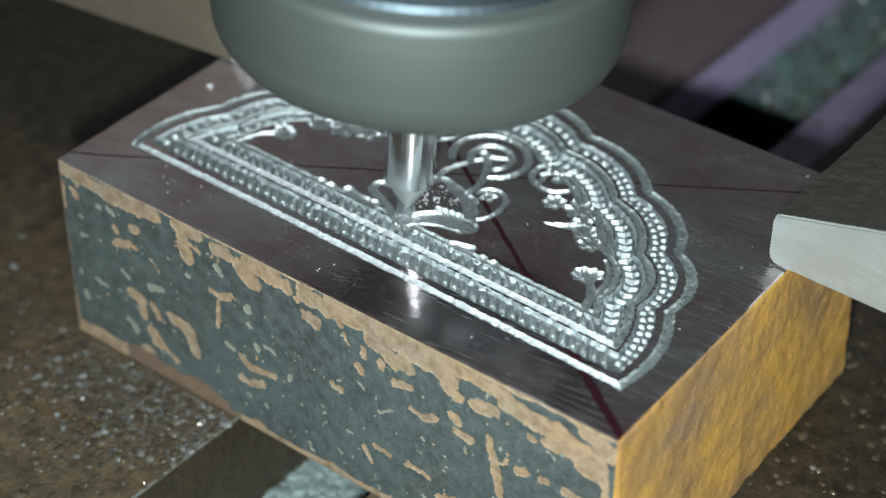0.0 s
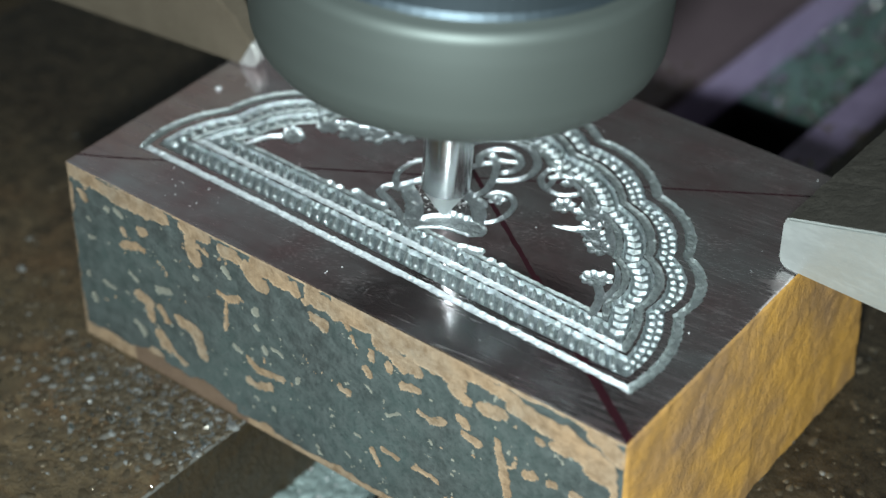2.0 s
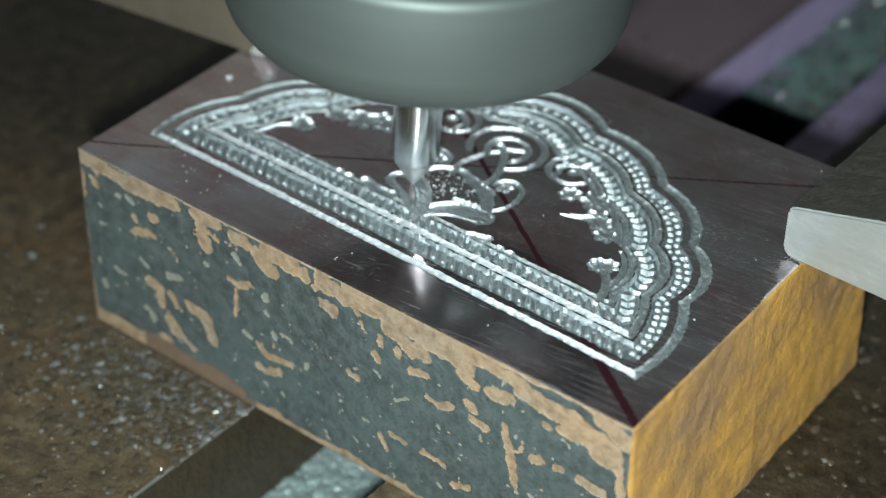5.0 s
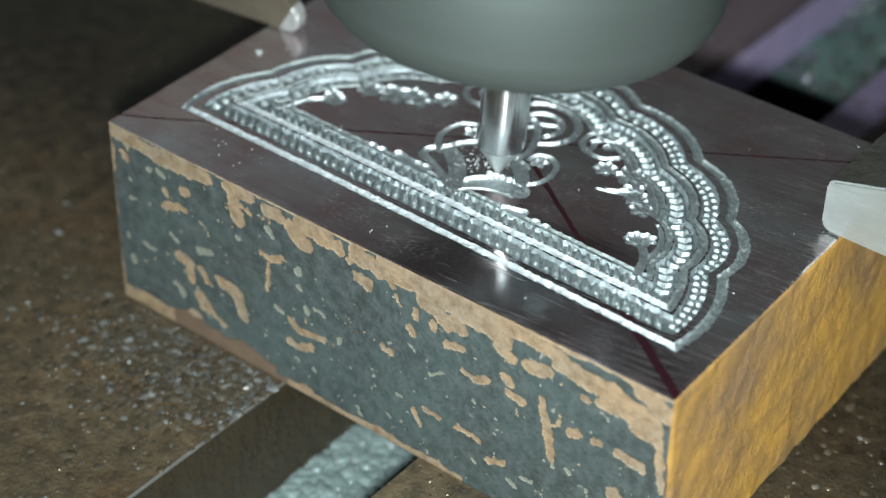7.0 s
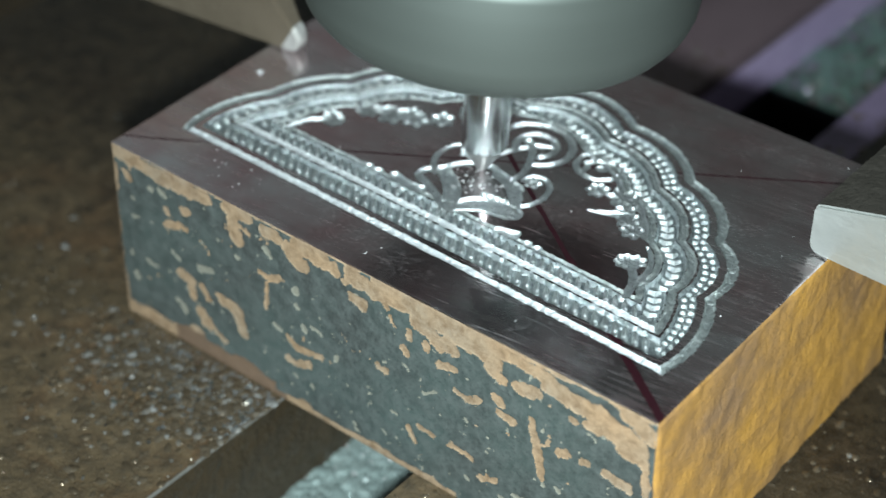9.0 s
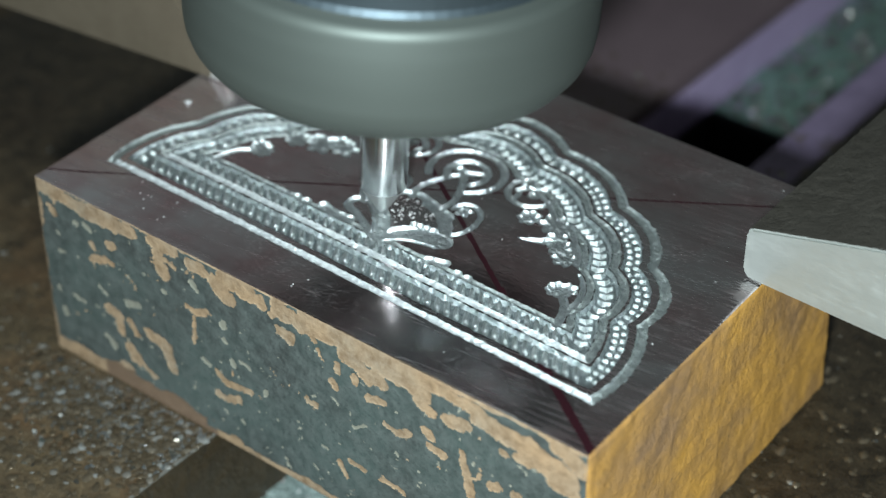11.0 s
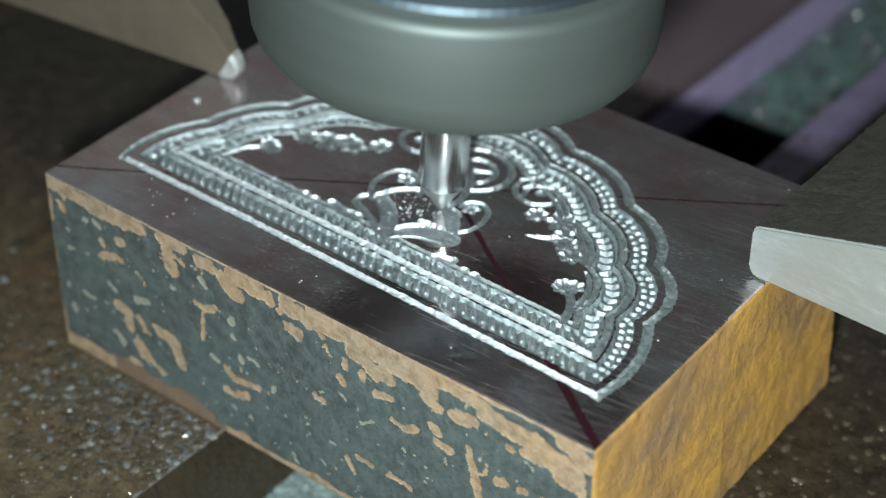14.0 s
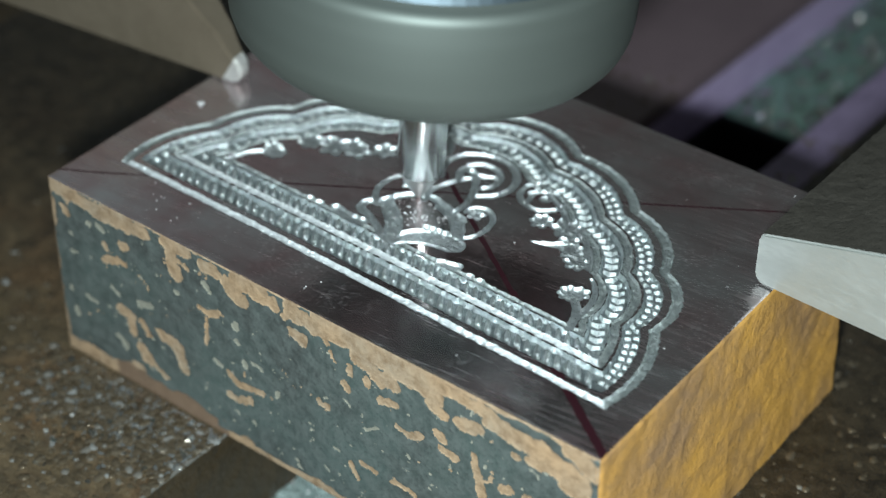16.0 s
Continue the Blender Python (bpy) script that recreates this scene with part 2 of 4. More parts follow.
def turned_steel(name, dark, light, rough, spread):
    """Bright steel whose fine turning marks run round the axis."""
    m, n, l, b = material(name)
    l.new(ramp(n, l, texture(n, l, 400, 3, 0.6, (0.02, 0.02, 1)), (0.35, dark), (0.65, light)), b.inputs["Base Color"])
    b.inputs["Metallic"].default_value, b.inputs["Roughness"].default_value = 1.0, rough
    b.inputs["Anisotropic"].default_value, b.inputs["Anisotropic Rotation"].default_value = spread, 0.25
    tg = n.new("ShaderNodeTangent")
    tg.direction_type, tg.axis = "RADIAL", "Z"
    l.new(tg.outputs["Tangent"], b.inputs["Tangent"])
    return m


CARBIDE = turned_steel("carbide_shank", (0.62, 0.64, 0.64), (0.76, 0.78, 0.78), 0.22, 0.9)
NUT_FACE = turned_steel("turned_nut_face", (0.72, 0.75, 0.74), (0.86, 0.88, 0.87), 0.22, 0.9)
TIP = make_surface("blurred_cutter_tip", (0.50, 0.52, 0.51), (0.64, 0.66, 0.65), 200, 0.9, (0.32, 0.46), 0.1, 0.0001)
CHIP, n, l, b = material("bright_chip")
info = n.new("ShaderNodeNewGeometry")
l.new(ramp(n, l, info.outputs["Random Per Island"], (0.0, (0.30, 0.27, 0.22)), (1.0, (0.85, 0.88, 0.88))), b.inputs["Base Color"])
b.inputs["Metallic"].default_value, b.inputs["Roughness"].default_value = 1.0, 0.22

GRIT, n, l, b = material("wet_grit")
info = n.new("ShaderNodeNewGeometry")
l.new(ramp(n, l, info.outputs["Random Per Island"], (0.0, (0.092, 0.070, 0.044)), (0.88, (0.17, 0.138, 0.098)), (1.0, (0.40, 0.41, 0.40))), b.inputs["Base Color"])
b.inputs["Metallic"].default_value = 0.6
l.new(ramp(n, l, info.outputs["Random Per Island"], (0.0, grey(0.30)), (1.0, grey(0.16))), b.inputs["Roughness"])
bumped(n, l, b, ((texture(n, l, 2500, 2, 0.5), 0.3, 0.0001),))
# pale grains that stand in for the sheen of a wet film
SHEEN_DUST = make_surface("wet_sheen_dust", (0.17, 0.17, 0.16), (0.48, 0.51, 0.52), 300, 0.82, (0.13, 0.30), 0.4, 0.0002, fine=2500)
PACKED = make_surface("packed_wet_swarf", (0.14, 0.20, 0.19), (0.40, 0.48, 0.46), 260, 0.4, (0.18, 0.42), 0.5, 0.0004, fine=1500)
SPECK = make_surface("pale_speck", (0.45, 0.46, 0.46), (0.75, 0.76, 0.76), 900, 0.2, (0.3, 0.5), 0.2, 0.0001)


# ---- mesh helpers ----
def part(name, bm, mat, parent, label="", smooth=False):
    me = bpy.data.meshes.new(name)
    bm.to_mesh(me)
    bm.free()
    me.materials.append(mat)
    for p in me.polygons:
        p.use_smooth = smooth
    ob = new(name, me)
    if parent:
        ob.parent = parent
    return tagged(ob, label)


def raw(name, verts, faces, mats, parent, label="", smooth=False, slots=None):
    """A mesh object from arrays of corners (mm) and quads."""
    me = bpy.data.meshes.new(name)
    verts, faces = np.asarray(verts, np.float32) * MM, np.asarray(faces, np.int32)
    me.vertices.add(len(verts))
    me.vertices.foreach_set("co", verts.ravel())
    k = faces.shape[1]
    me.loops.add(faces.size)
    me.loops.foreach_set("vertex_index", faces.ravel())
    me.polygons.add(len(faces))
    me.polygons.foreach_set("loop_start", np.arange(0, faces.size, k, dtype=np.int32))
    for m in mats:
        me.materials.append(m)
    if slots is not None:
        me.polygons.foreach_set("material_index", np.asarray(slots, np.int32))
    me.polygons.foreach_set("use_smooth", np.full(len(faces), smooth))
    me.update(calc_edges=True)
    ob = new(name, me)
    if parent:
        ob.parent = parent
    return tagged(ob, label)


def empty(name, label, category, at=(0, 0, 0), **kw):
    ob = new(name)
    ob.empty_display_size = 0.005
    ob.location = at
    return tagged(ob, label, category, **kw)


def slab(x0, x1, y0, y1, z0, z1, bevel=0.0, lean=0.0):
    """A box in mm; lean shifts x with y."""
    bm = bmesh.new()
    bmesh.ops.create_cube(bm, size=1)
    for v in bm.verts:
        y = (y0 + y1) / 2 + v.co.y * (y1 - y0)
        v.co = ((((x0 + x1) / 2 + v.co.x * (x1 - x0)) + lean * y) * MM, y * MM, ((z0 + z1) / 2 + v.co.z * (z1 - z0)) * MM)
    if bevel:
        bmesh.ops.bevel(bm, geom=bm.edges[:], offset=bevel * MM, segments=2, affect="EDGES")
    return bm


def lathe(profile, segments=96):
    """A turned body from (radius, height) pairs in mm."""
    bm = bmesh.new()
    rings = []
    for r, z in profile:
        if r < 1e-6:
            rings.append([bm.verts.new((0, 0, z * MM))])
        else:
            rings.append([bm.verts.new((r * MM * math.cos(a), r * MM * math.sin(a), z * MM)) for a in (2 * math.pi * k / segments for k in range(segments))])
    for low, high in zip(rings, rings[1:]):
        for k in range(segments):
            j = (k + 1) % segments
            if len(low) == 1 and len(high) > 1:
                bm.faces.new((low[0], high[j], high[k]))
            elif len(high) == 1 and len(low) > 1:
                bm.faces.new((low[k], low[j], high[0]))
            elif len(low) > 1:
                bm.faces.new((low[k], low[j], high[j], high[k]))
    bmesh.ops.recalc_face_normals(bm, faces=bm.faces[:])
    return bm


def value_noise(x, y, cell, seed):
    """Smooth noise from 0 to 1 on arrays, with cells of that size."""
    rng = np.random.RandomState(seed)
    lattice = rng.rand(256, 256)
    fx, fy = x / cell + 1000.0, y / cell + 1000.0
    ix, iy = np.floor(fx).astype(int), np.floor(fy).astype(int)
    tx, ty = fx - ix, fy - iy
    tx, ty = tx * tx * (3 - 2 * tx), ty * ty * (3 - 2 * ty)
    g = lambda a, c: lattice[a % 256, c % 256]
    low = g(ix, iy) * (1 - tx) + g(ix + 1, iy) * tx
    high = g(ix, iy + 1) * (1 - tx) + g(ix + 1, iy + 1) * tx
    return low * (1 - ty) + high * ty


def fbm(x, y, cell, seed, octaves=4):
    return sum(value_noise(x, y, cell / 2 ** k, seed + k) * 0.5 ** k for k in range(octaves)) / sum(0.5 ** k for k in range(octaves))


def step(x):
    x = np.clip(x, 0, 1)
    return x * x * (3 - 2 * x)


# ---- machine table with a T-slot ----
SLOT_A, SLOT_B, LEAN, FAR_LEAN, LIP_WIDE = 30.2, 54.5, 0.025, 0.068, 0.32
EDGE, BREAK, HEAP, FRONT, DROP, SUNK = 8.0, 61.0, 133.0, 22.0, 12.6, 19.0


def machine_table():
    ob = empty("machine_table", "oily brown cast-iron machine table with a T-slot", "machine table", kind="structure")
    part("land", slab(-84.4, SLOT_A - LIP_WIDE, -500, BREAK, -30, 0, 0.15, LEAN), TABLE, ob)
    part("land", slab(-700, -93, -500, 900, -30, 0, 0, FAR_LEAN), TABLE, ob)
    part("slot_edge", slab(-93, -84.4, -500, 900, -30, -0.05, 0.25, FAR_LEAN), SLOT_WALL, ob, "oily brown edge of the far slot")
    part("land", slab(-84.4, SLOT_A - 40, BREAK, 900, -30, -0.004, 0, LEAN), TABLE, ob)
    part("land", slab(SLOT_A - 40, SLOT_A - 0.3, BREAK, 900, -30, 0, 0.15, LEAN), WORN_LAND, ob, "worn mauve-brown land beside the slot")
    part("land", slab(SLOT_B + EDGE, 800, -500, 900, -30, 0, 0, LEAN), TABLE, ob)
    part("land", slab(SLOT_B, SLOT_B + EDGE, -500, BREAK, -30, 0, 0.15, LEAN), TABLE, ob)
    part("slot_edge", slab(SLOT_A - LIP_WIDE, SLOT_A, -500, BREAK, -5, 0.03, 0.2, LEAN), LIP, ob, "worn grey lip of the slot")
    part("slot_wall", slab(SLOT_A - LIP_WIDE, SLOT_A - 0.03, -500, BREAK, -30, -5, 0, LEAN), SLOT_WALL, ob, "oily brown wall of the slot")
    part("slot_wall", slab(SLOT_A - 0.03, SLOT_A + 0.03, -500, BREAK, -30, -0.5, 0, LEAN), SLOT_WALL, ob, "oily brown wall of the slot")
    # undercut, bottom and heap face carry the slot's shade as black colour
    part("slot_wall", slab(SLOT_A - 0.3, SLOT_A - 0.05, BREAK, 900, -30, -DROP, 0, LEAN), SLOT_SHADE, ob, "oily undercut of the slot, its shade put into the black colour")
    part("slot_wall", slab(SLOT_A - 0.3, SLOT_A, BREAK, 900, -DROP, -3.0, 0, LEAN), SLOT_EDGE, ob, "worn steel wall of the slot with a violet-grey sheen in its colour")
    part("slot_wall", slab(SLOT_A - 0.3, SLOT_A - 0.02, BREAK, 900, -3.0, -0.25, 0, LEAN), WORN_LAND, ob, "dull mauve upper wall of the slot")
    part("slot_edge", slab(SLOT_B, SLOT_B + EDGE, BREAK, 900, -30, -0.05, 0.25, LEAN), DULL_EDGE, ob, "worn steel edge of the slot with a violet-grey sheen in its colour")
    part("slot_floor", slab(SLOT_A, SLOT_B, FRONT, HEAP, -40, -29, 0, LEAN), SLOT_SHADE, ob, "oily bottom of the slot, its shade put into the black colour")
    heap = slab(SLOT_A, SLOT_B, HEAP, 900, -40, -DROP, 0, LEAN)
    part("slot_floor", heap, SLOT_FLOOR, ob, "wet green slot floor under chips")
    part("slot_wall", slab(SLOT_A, SLOT_B, HEAP - 0.4, HEAP, -29, -DROP - 0.3, 0, LEAN), SLOT_SHADE, ob, "oily face below the chips, its shade put into the black colour")
    part("slot_floor", slab(SLOT_A, SLOT_B, -500, FRONT, -40, -SUNK, 0, LEAN), WET_EDGE, ob, "wet blue-grey chips packed in the slot")
    return ob


machine_table()


# ---- the steel block ----
block = empty("steel_die_block", "rust-edged steel die block with an engraved polished top", "die block")
OX, OY, ANG = 46.4, 8.86, radians(-0.95)


def pattern_xy(u, v):
    """From the ornament's own axes to the block's, in mm."""
    return OX + math.cos(ANG) * u - math.sin(ANG) * v, OY + math.sin(ANG) * u + math.cos(ANG) * v


# angle, radius and lobe height at each cusp, from the foot to the middle
RIGHT_LOBES = ((0, 41.4, 0.95), (21.7, 41.4, 1.85), (38.6, 42.0, 1.45), (57.8, 41.6, 1.35), (78.7, 42.1, 2.3))
LEFT_LOBES = ((0, 41.7, 1.1), (20.2, 41.0, 1.0), (37.6, 40.7, 1.5), (57.8, 41.3, 1.5), (78.7, 42.1, 2.3))


def scallop(theta):
    """The scalloped outline's radius at an angle in degrees from the right foot."""
    out = np.full(np.shape(theta), 41.4)
    for table, angle, last in ((RIGHT_LOBES, theta, theta < 90), (LEFT_LOBES, 180 - theta, theta >= 90)):
        th = np.clip(angle, -20, 101.3)
        ends = table + ((101.3, 42.1, 0),)
        for (a0, r0, lobe), (a1, r1, _) in zip(ends, ends[1:]):
            s = (th - a0) / (a1 - a0)
            out = np.where((s >= 0) & (s <= 1) & last, r0 + (r1 - r0) * s + lobe * (1 - (2 * s - 1) ** 2), out)
    return out


def scallop_at(theta, rho):
    r = float(scallop(np.array(theta, float))) * rho
    return r * math.cos(radians(theta)), r * math.sin(radians(theta))


def bow(u):
    """The base rows rise a little towards their middle."""
    return 0.2 + 0.24 * (1 - (u / 41.5) ** 2)


class Engraving:
    """Depths at the corners and part numbers on the cells of the top face."""

    def __init__(self, u, v):
        self.u, self.v = u, v
        self.depth = np.zeros(u.shape)
        self.part = np.zeros(u.shape, int)
        self.fray = (fbm(u, v, 0.55, 111, 2) - 0.5) * 0.30

    def cut(self, inside, depth, number, soft=0.2):
        """inside: distance in mm within the shape, positive inside."""
        d = depth * step(inside / soft)
        self.depth = np.maximum(self.depth, d)
        self.part = np.where(inside > 0.02, number, self.part)

    def band(self, rho0, v0, rho1, v1, depth, number, straight=0, rise=0.0):
        """A band round the half disc; its straight run along the base may be a motif of its own with a sloping floor."""
        v = self.v - bow(self.u)
        outer = np.minimum((rho0 - self.rho) * 41.5, v - v0)
        inner = np.minimum((rho1 - self.rho) * 41.5, v - v1)
        inside = np.minimum(outer, -inner) + self.fray
        base = v - v0 < (rho0 - self.rho) * 41.5
        if rise:
            share = np.clip((v1 - v) / (v1 - v0), 0, 1)
            depth = np.where(base, 0.12 + rise * share, depth)
        self.cut(inside, depth, np.where(base, straight, number) if straight else number)

    def stroke(self, points, width, depth, number, taper=0.0):
        """A groove along a smooth line; taper narrows it towards its end."""
        pts = np.array(points, float)
        d = np.full(self.u.shape, 9.0)
        near = (self.u > pts[:, 0].min() - 2) & (self.u < pts[:, 0].max() + 2) & (self.v > pts[:, 1].min() - 2) & (self.v < pts[:, 1].max() + 2)
        uu, vv = self.u[near], self.v[near]
        best = np.full(uu.shape, -9.0)
        count = len(pts) - 1
        for k in range(count):
            a, e = pts[k], pts[k + 1] - pts[k]
            s = np.clip(((uu - a[0]) * e[0] + (vv - a[1]) * e[1]) / max(e @ e, 1e-9), 0, 1)
            dist = np.hypot(uu - a[0] - s * e[0], vv - a[1] - s * e[1])
            best = np.maximum(best, width * (1 - taper * (k + s) / count) - dist)
        d = np.full(self.u.shape, -9.0)
        d[near] = best + 0.7 * self.fray[near]
        self.cut(d, depth, number)

    def pit(self, u, v, a, b, turn, depth, number):
        """A bowl of half axes a and b."""
        c, s = math.cos(radians(turn)), math.sin(radians(turn))
        p, q = (self.u - u) * c + (self.v - v) * s, -(self.u - u) * s + (self.v - v) * c
        r = np.sqrt((p / a) ** 2 + (q / b) ** 2)
        bowl = depth * np.sqrt(np.clip(1 - r * r, 0, 1))
        self.depth = np.maximum(self.depth, bowl)
        self.part = np.where(r < 0.97, number, self.part)

    def flower(self, u, v, size, petals, number, turn=0.0):
        for k in range(petals):
            a = radians(turn + 360 * k / petals)
            self.pit(u + size * 0.62 * math.cos(a), v + size * 0.62 * math.sin(a), size * 0.50, size * 0.36, math.degrees(a), 0.55, number)
        self.pit(u, v, size * 0.3, size * 0.3, 0, 0.35, number)


def arc(u, v, a, b, t0, t1, n=40, shrink=1.0):
    """Points on an ellipse or, with shrink below 1, on a spiral."""
    out = []
    for k in range(n + 1):
        f = k / n
        th, g = radians(t0 + (t1 - t0) * f), 1 + (shrink - 1) * f
        out.append((u + a * g * math.cos(th), v + b * g * math.sin(th)))
    return out


def bezier(p0, p1, p2, n=14):
    return [tuple((1 - f) ** 2 * np.array(p0) + 2 * f * (1 - f) * np.array(p1) + f * f * np.array(p2)) for f in (k / n for k in range(n + 1))]


MOTIFS = ["ground_face", "marker_line", "scalloped_outline", "bead_channel", "inner_scallop", "chevron_channel", "thin_border", "outer_base_line", "inner_base_line"]
MOTIF_LABELS = {"ground_face": "polished dark ground steel top face", "marker_line": "dark red marker diagonals on the steel"}


def ornament(e, number):
    """Cuts all of the ornament; number gives each motif its part number."""
    theta = np.degrees(np.arctan2(e.v, e.u))
    e.rho = np.hypot(e.u, e.v) / scallop(theta)
    # the inner rows are narrower on the left half
    e.rho = np.where(e.rho < 0.9, 0.9 - (0.9 - e.rho) * (1 + 0.25 * step(-e.u / 9)), e.rho)
    e.band(1.0, -0.95, 0.967, 0.15, 0.34, 2, 7, 0.52)
    e.band(0.941, 1.15, 0.886, 4.45, 0.75, 3)
    e.band(0.876, 4.7, 0.849, 5.85, 0.30, 4, 8, 0.52)
    e.band(0.846, 5.95, 0.778, 8.2, 0.75, 5)
    e.band(0.775, 8.3, 0.753, 9.1, 0.28, 6)
    # the ring that is being cut, open at its left shoulder
    ring = number("heart_ring")
    e.stroke(bezier((-6.5, 15.4), (-5.4, 18.6), (-2.6, 19.7)) + bezier((-2.6, 19.7), (-0.6, 20.2), (0.6, 19.1)), 0.62, 0.5, ring)
    e.stroke(bezier((0.6, 19.1), (4.6, 18.4), (6.4, 15.0)), 0.95, 0.42, ring)
    e.stroke(bezier((5.0, 18.2), (4.2, 19.0), (2.5, 18.8)), 0.5, 0.4, ring)
    # two broad leaves that rise from the foot of the ring
    leaf = number("broad_leaf", -1)
    e.stroke(bezier((-0.6, 8.9), (-0.9, 12.4), (-6.2, 15.2)), 1.25, 0.48, leaf, 0.15)
    for k in range(12):
        f = k / 11
        e.pit(-0.9 - 4.6 * f ** 1.3 + 0.55 * (-1) ** k, 9.8 + 4.8 * f, 0.42, 0.30, 50 * k, 0.62, leaf)
    leaf = number("broad_leaf", 1)
    e.stroke(bezier((0.6, 9.6), (2.6, 12.9), (7.4, 13.2)), 1.1, 0.34, leaf, -0.35)
    e.stroke(bezier((0.4, 8.5), (2.8, 11.7), (7.2, 11.9)), 0.52, 0.55, number("leaf_edge", 1))
    e.stroke(bezier((0.1, 10.9), (2.2, 14.5), (6.6, 14.7)), 0.50, 0.55, number("leaf_edge", 2))
    for k in range(5):
        e.pit(1.9 + 0.95 * k, 14.2 + 0.16 * k, 0.5, 0.46, 0, 0.6, number("leaf_edge", 2))
    e.stroke(bezier((-6.7, 14.2), (-8.6, 14.6), (-8.1, 12.2)) + bezier((-8.1, 12.2), (-7.4, 11.6), (-6.2, 11.4)), 0.62, 0.45, number("side_hook"))
    e.stroke(bezier((-6.6, 11.6), (-4.0, 10.6), (-1.3, 8.9)), 0.55, 0.45, number("side_hook"))
    # round scroll above the ring
    scroll = number("round_scroll")
    e.stroke(arc(0.0, 28.1, 5.5, 4.9, -58, 222, 50), 0.55, 0.45, scroll)
    e.stroke(arc(0.3, 27.9, 2.95, 2.8, -45, 225, 40), 0.5, 0.45, scroll)
    e.stroke([(-2.6, 28.2), (-0.4, 27.7), (2.2, 28.9)], 0.42, 0.4, scroll)
    for s in (1, -1):
        f = lambda pts: [(s * p, q) for p, q in pts]
        e.stroke(f(bezier((-1.3, 28.4), (1.2, 26.6), (2.2, 23.6)) + bezier((2.2, 23.6), (3.5, 21.0), (2.4, 18.9))), 0.5, 0.45, number("scroll_stem", s))
        # side scroll with its tail
        side = number("side_scroll", s)
        shift = 0 if s > 0 else -0.6
        e.stroke([(p + shift, q) for p, q in f(bezier((6.4, 14.5), (8.4, 15.6), (8.6, 18.2)) + bezier((8.6, 18.2), (8.5, 22.0), (5.8, 22.2)) + bezier((5.8, 22.2), (3.8, 22.0), (4.0, 20.2)))], 0.44, 0.42, side)
        e.flower(s * 5.4 + shift, 20.5, 1.25, 5, side, 30)
        # oval rosette
        rose = number("oval_rosette", s)
        e.stroke(f(arc(10.2, 29.5, 3.4, 3.1, 0, 360, 44)), 0.48, 0.42, rose)
        e.stroke(f(bezier((8.2, 29.2), (9.2, 30.8), (11.2, 31.4))), 0.5, 0.5, rose)
        e.stroke(f(bezier((8.8, 26.9), (9.2, 28.4), (8.2, 29.2))), 0.4, 0.42, rose)
        e.pit(s * 10.7, 29.3, 0.95, 0.8, 20, 0.5, rose)
        # flower spray under the arch
        if s > 0:
            spray = ((13.2, 24.9, 1.55, 7), (16.8, 25.7, 2.1, 6), (18.9, 23.7, 1.5, 5), (20.3, 21.9, 1.6, 6), (22.2, 20.5, 1.75, 7))
            e.stroke(bezier((19.4, 22.9), (17.6, 21.4), (14.8, 20.4)), 1.05, 0.5, number("pointed_leaf", 1), 0.85)
            e.stroke(bezier((18.0, 26.9), (20.6, 25.8), (22.2, 22.2)), 0.55, 0.45, number("pointed_leaf", 2), 0.3)
        else:
            spray = ((14.1, 24.5, 1.7, 6), (16.9, 22.0, 1.9, 5), (18.6, 22.9, 1.4, 6), (20.4, 20.9, 2.2, 6), (22.3, 21.2, 1.2, 5), (24.0, 19.8, 1.8, 7))
        for k, (p, q, size, petals) in enumerate(spray):
            e.flower(s * p, q, size, petals, number("spray_flower", s * (k + 1)), 25 * k)
        # fan-shaped bud on its stem in the corner
        bud = number("corner_bud", s)
        out = 0.0 if s > 0 else 0.9
        e.flower(s * (25.2 + out), 14.6, 1.5, 8, bud, 30)
        e.flower(s * (26.3 + out), 15.3, 1.3, 6, bud, 0)
        e.stroke(f(bezier((26.5 + out, 13.7), (28.6 + out, 12.4), (29.1 + out, 8.9))), 0.58, 0.42, bud)
        # buds at the foot
        e.stroke(f([(8.1, 9.2), (10.6, 10.0)]), 0.68, 0.5, number("foot_bud", s))
        if s < 0:
            e.stroke([(-10.6, 10.0), (-7.8, 9.5), (-5.6, 9.9)], 0.72, 0.45, number("foot_bud", s))
        for k, p in enumerate((13.0, 14.7)):
            e.pit(s * p, 9.3, 0.66, 0.66, 0, 0.5, number("foot_dot", s * (k + 1)))
        # crescents that hang in the arch's lobes
        for k, (low, high) in enumerate(((22, 36), (40, 56), (60, 77))[:3 if s > 0 else 0]):
            e.stroke(f([scallop_at(t, 0.742) for t in np.linspace(low, high, 16)]), 0.50, 0.4, number("lobe_crescent", s * (k + 1)), 0.5)


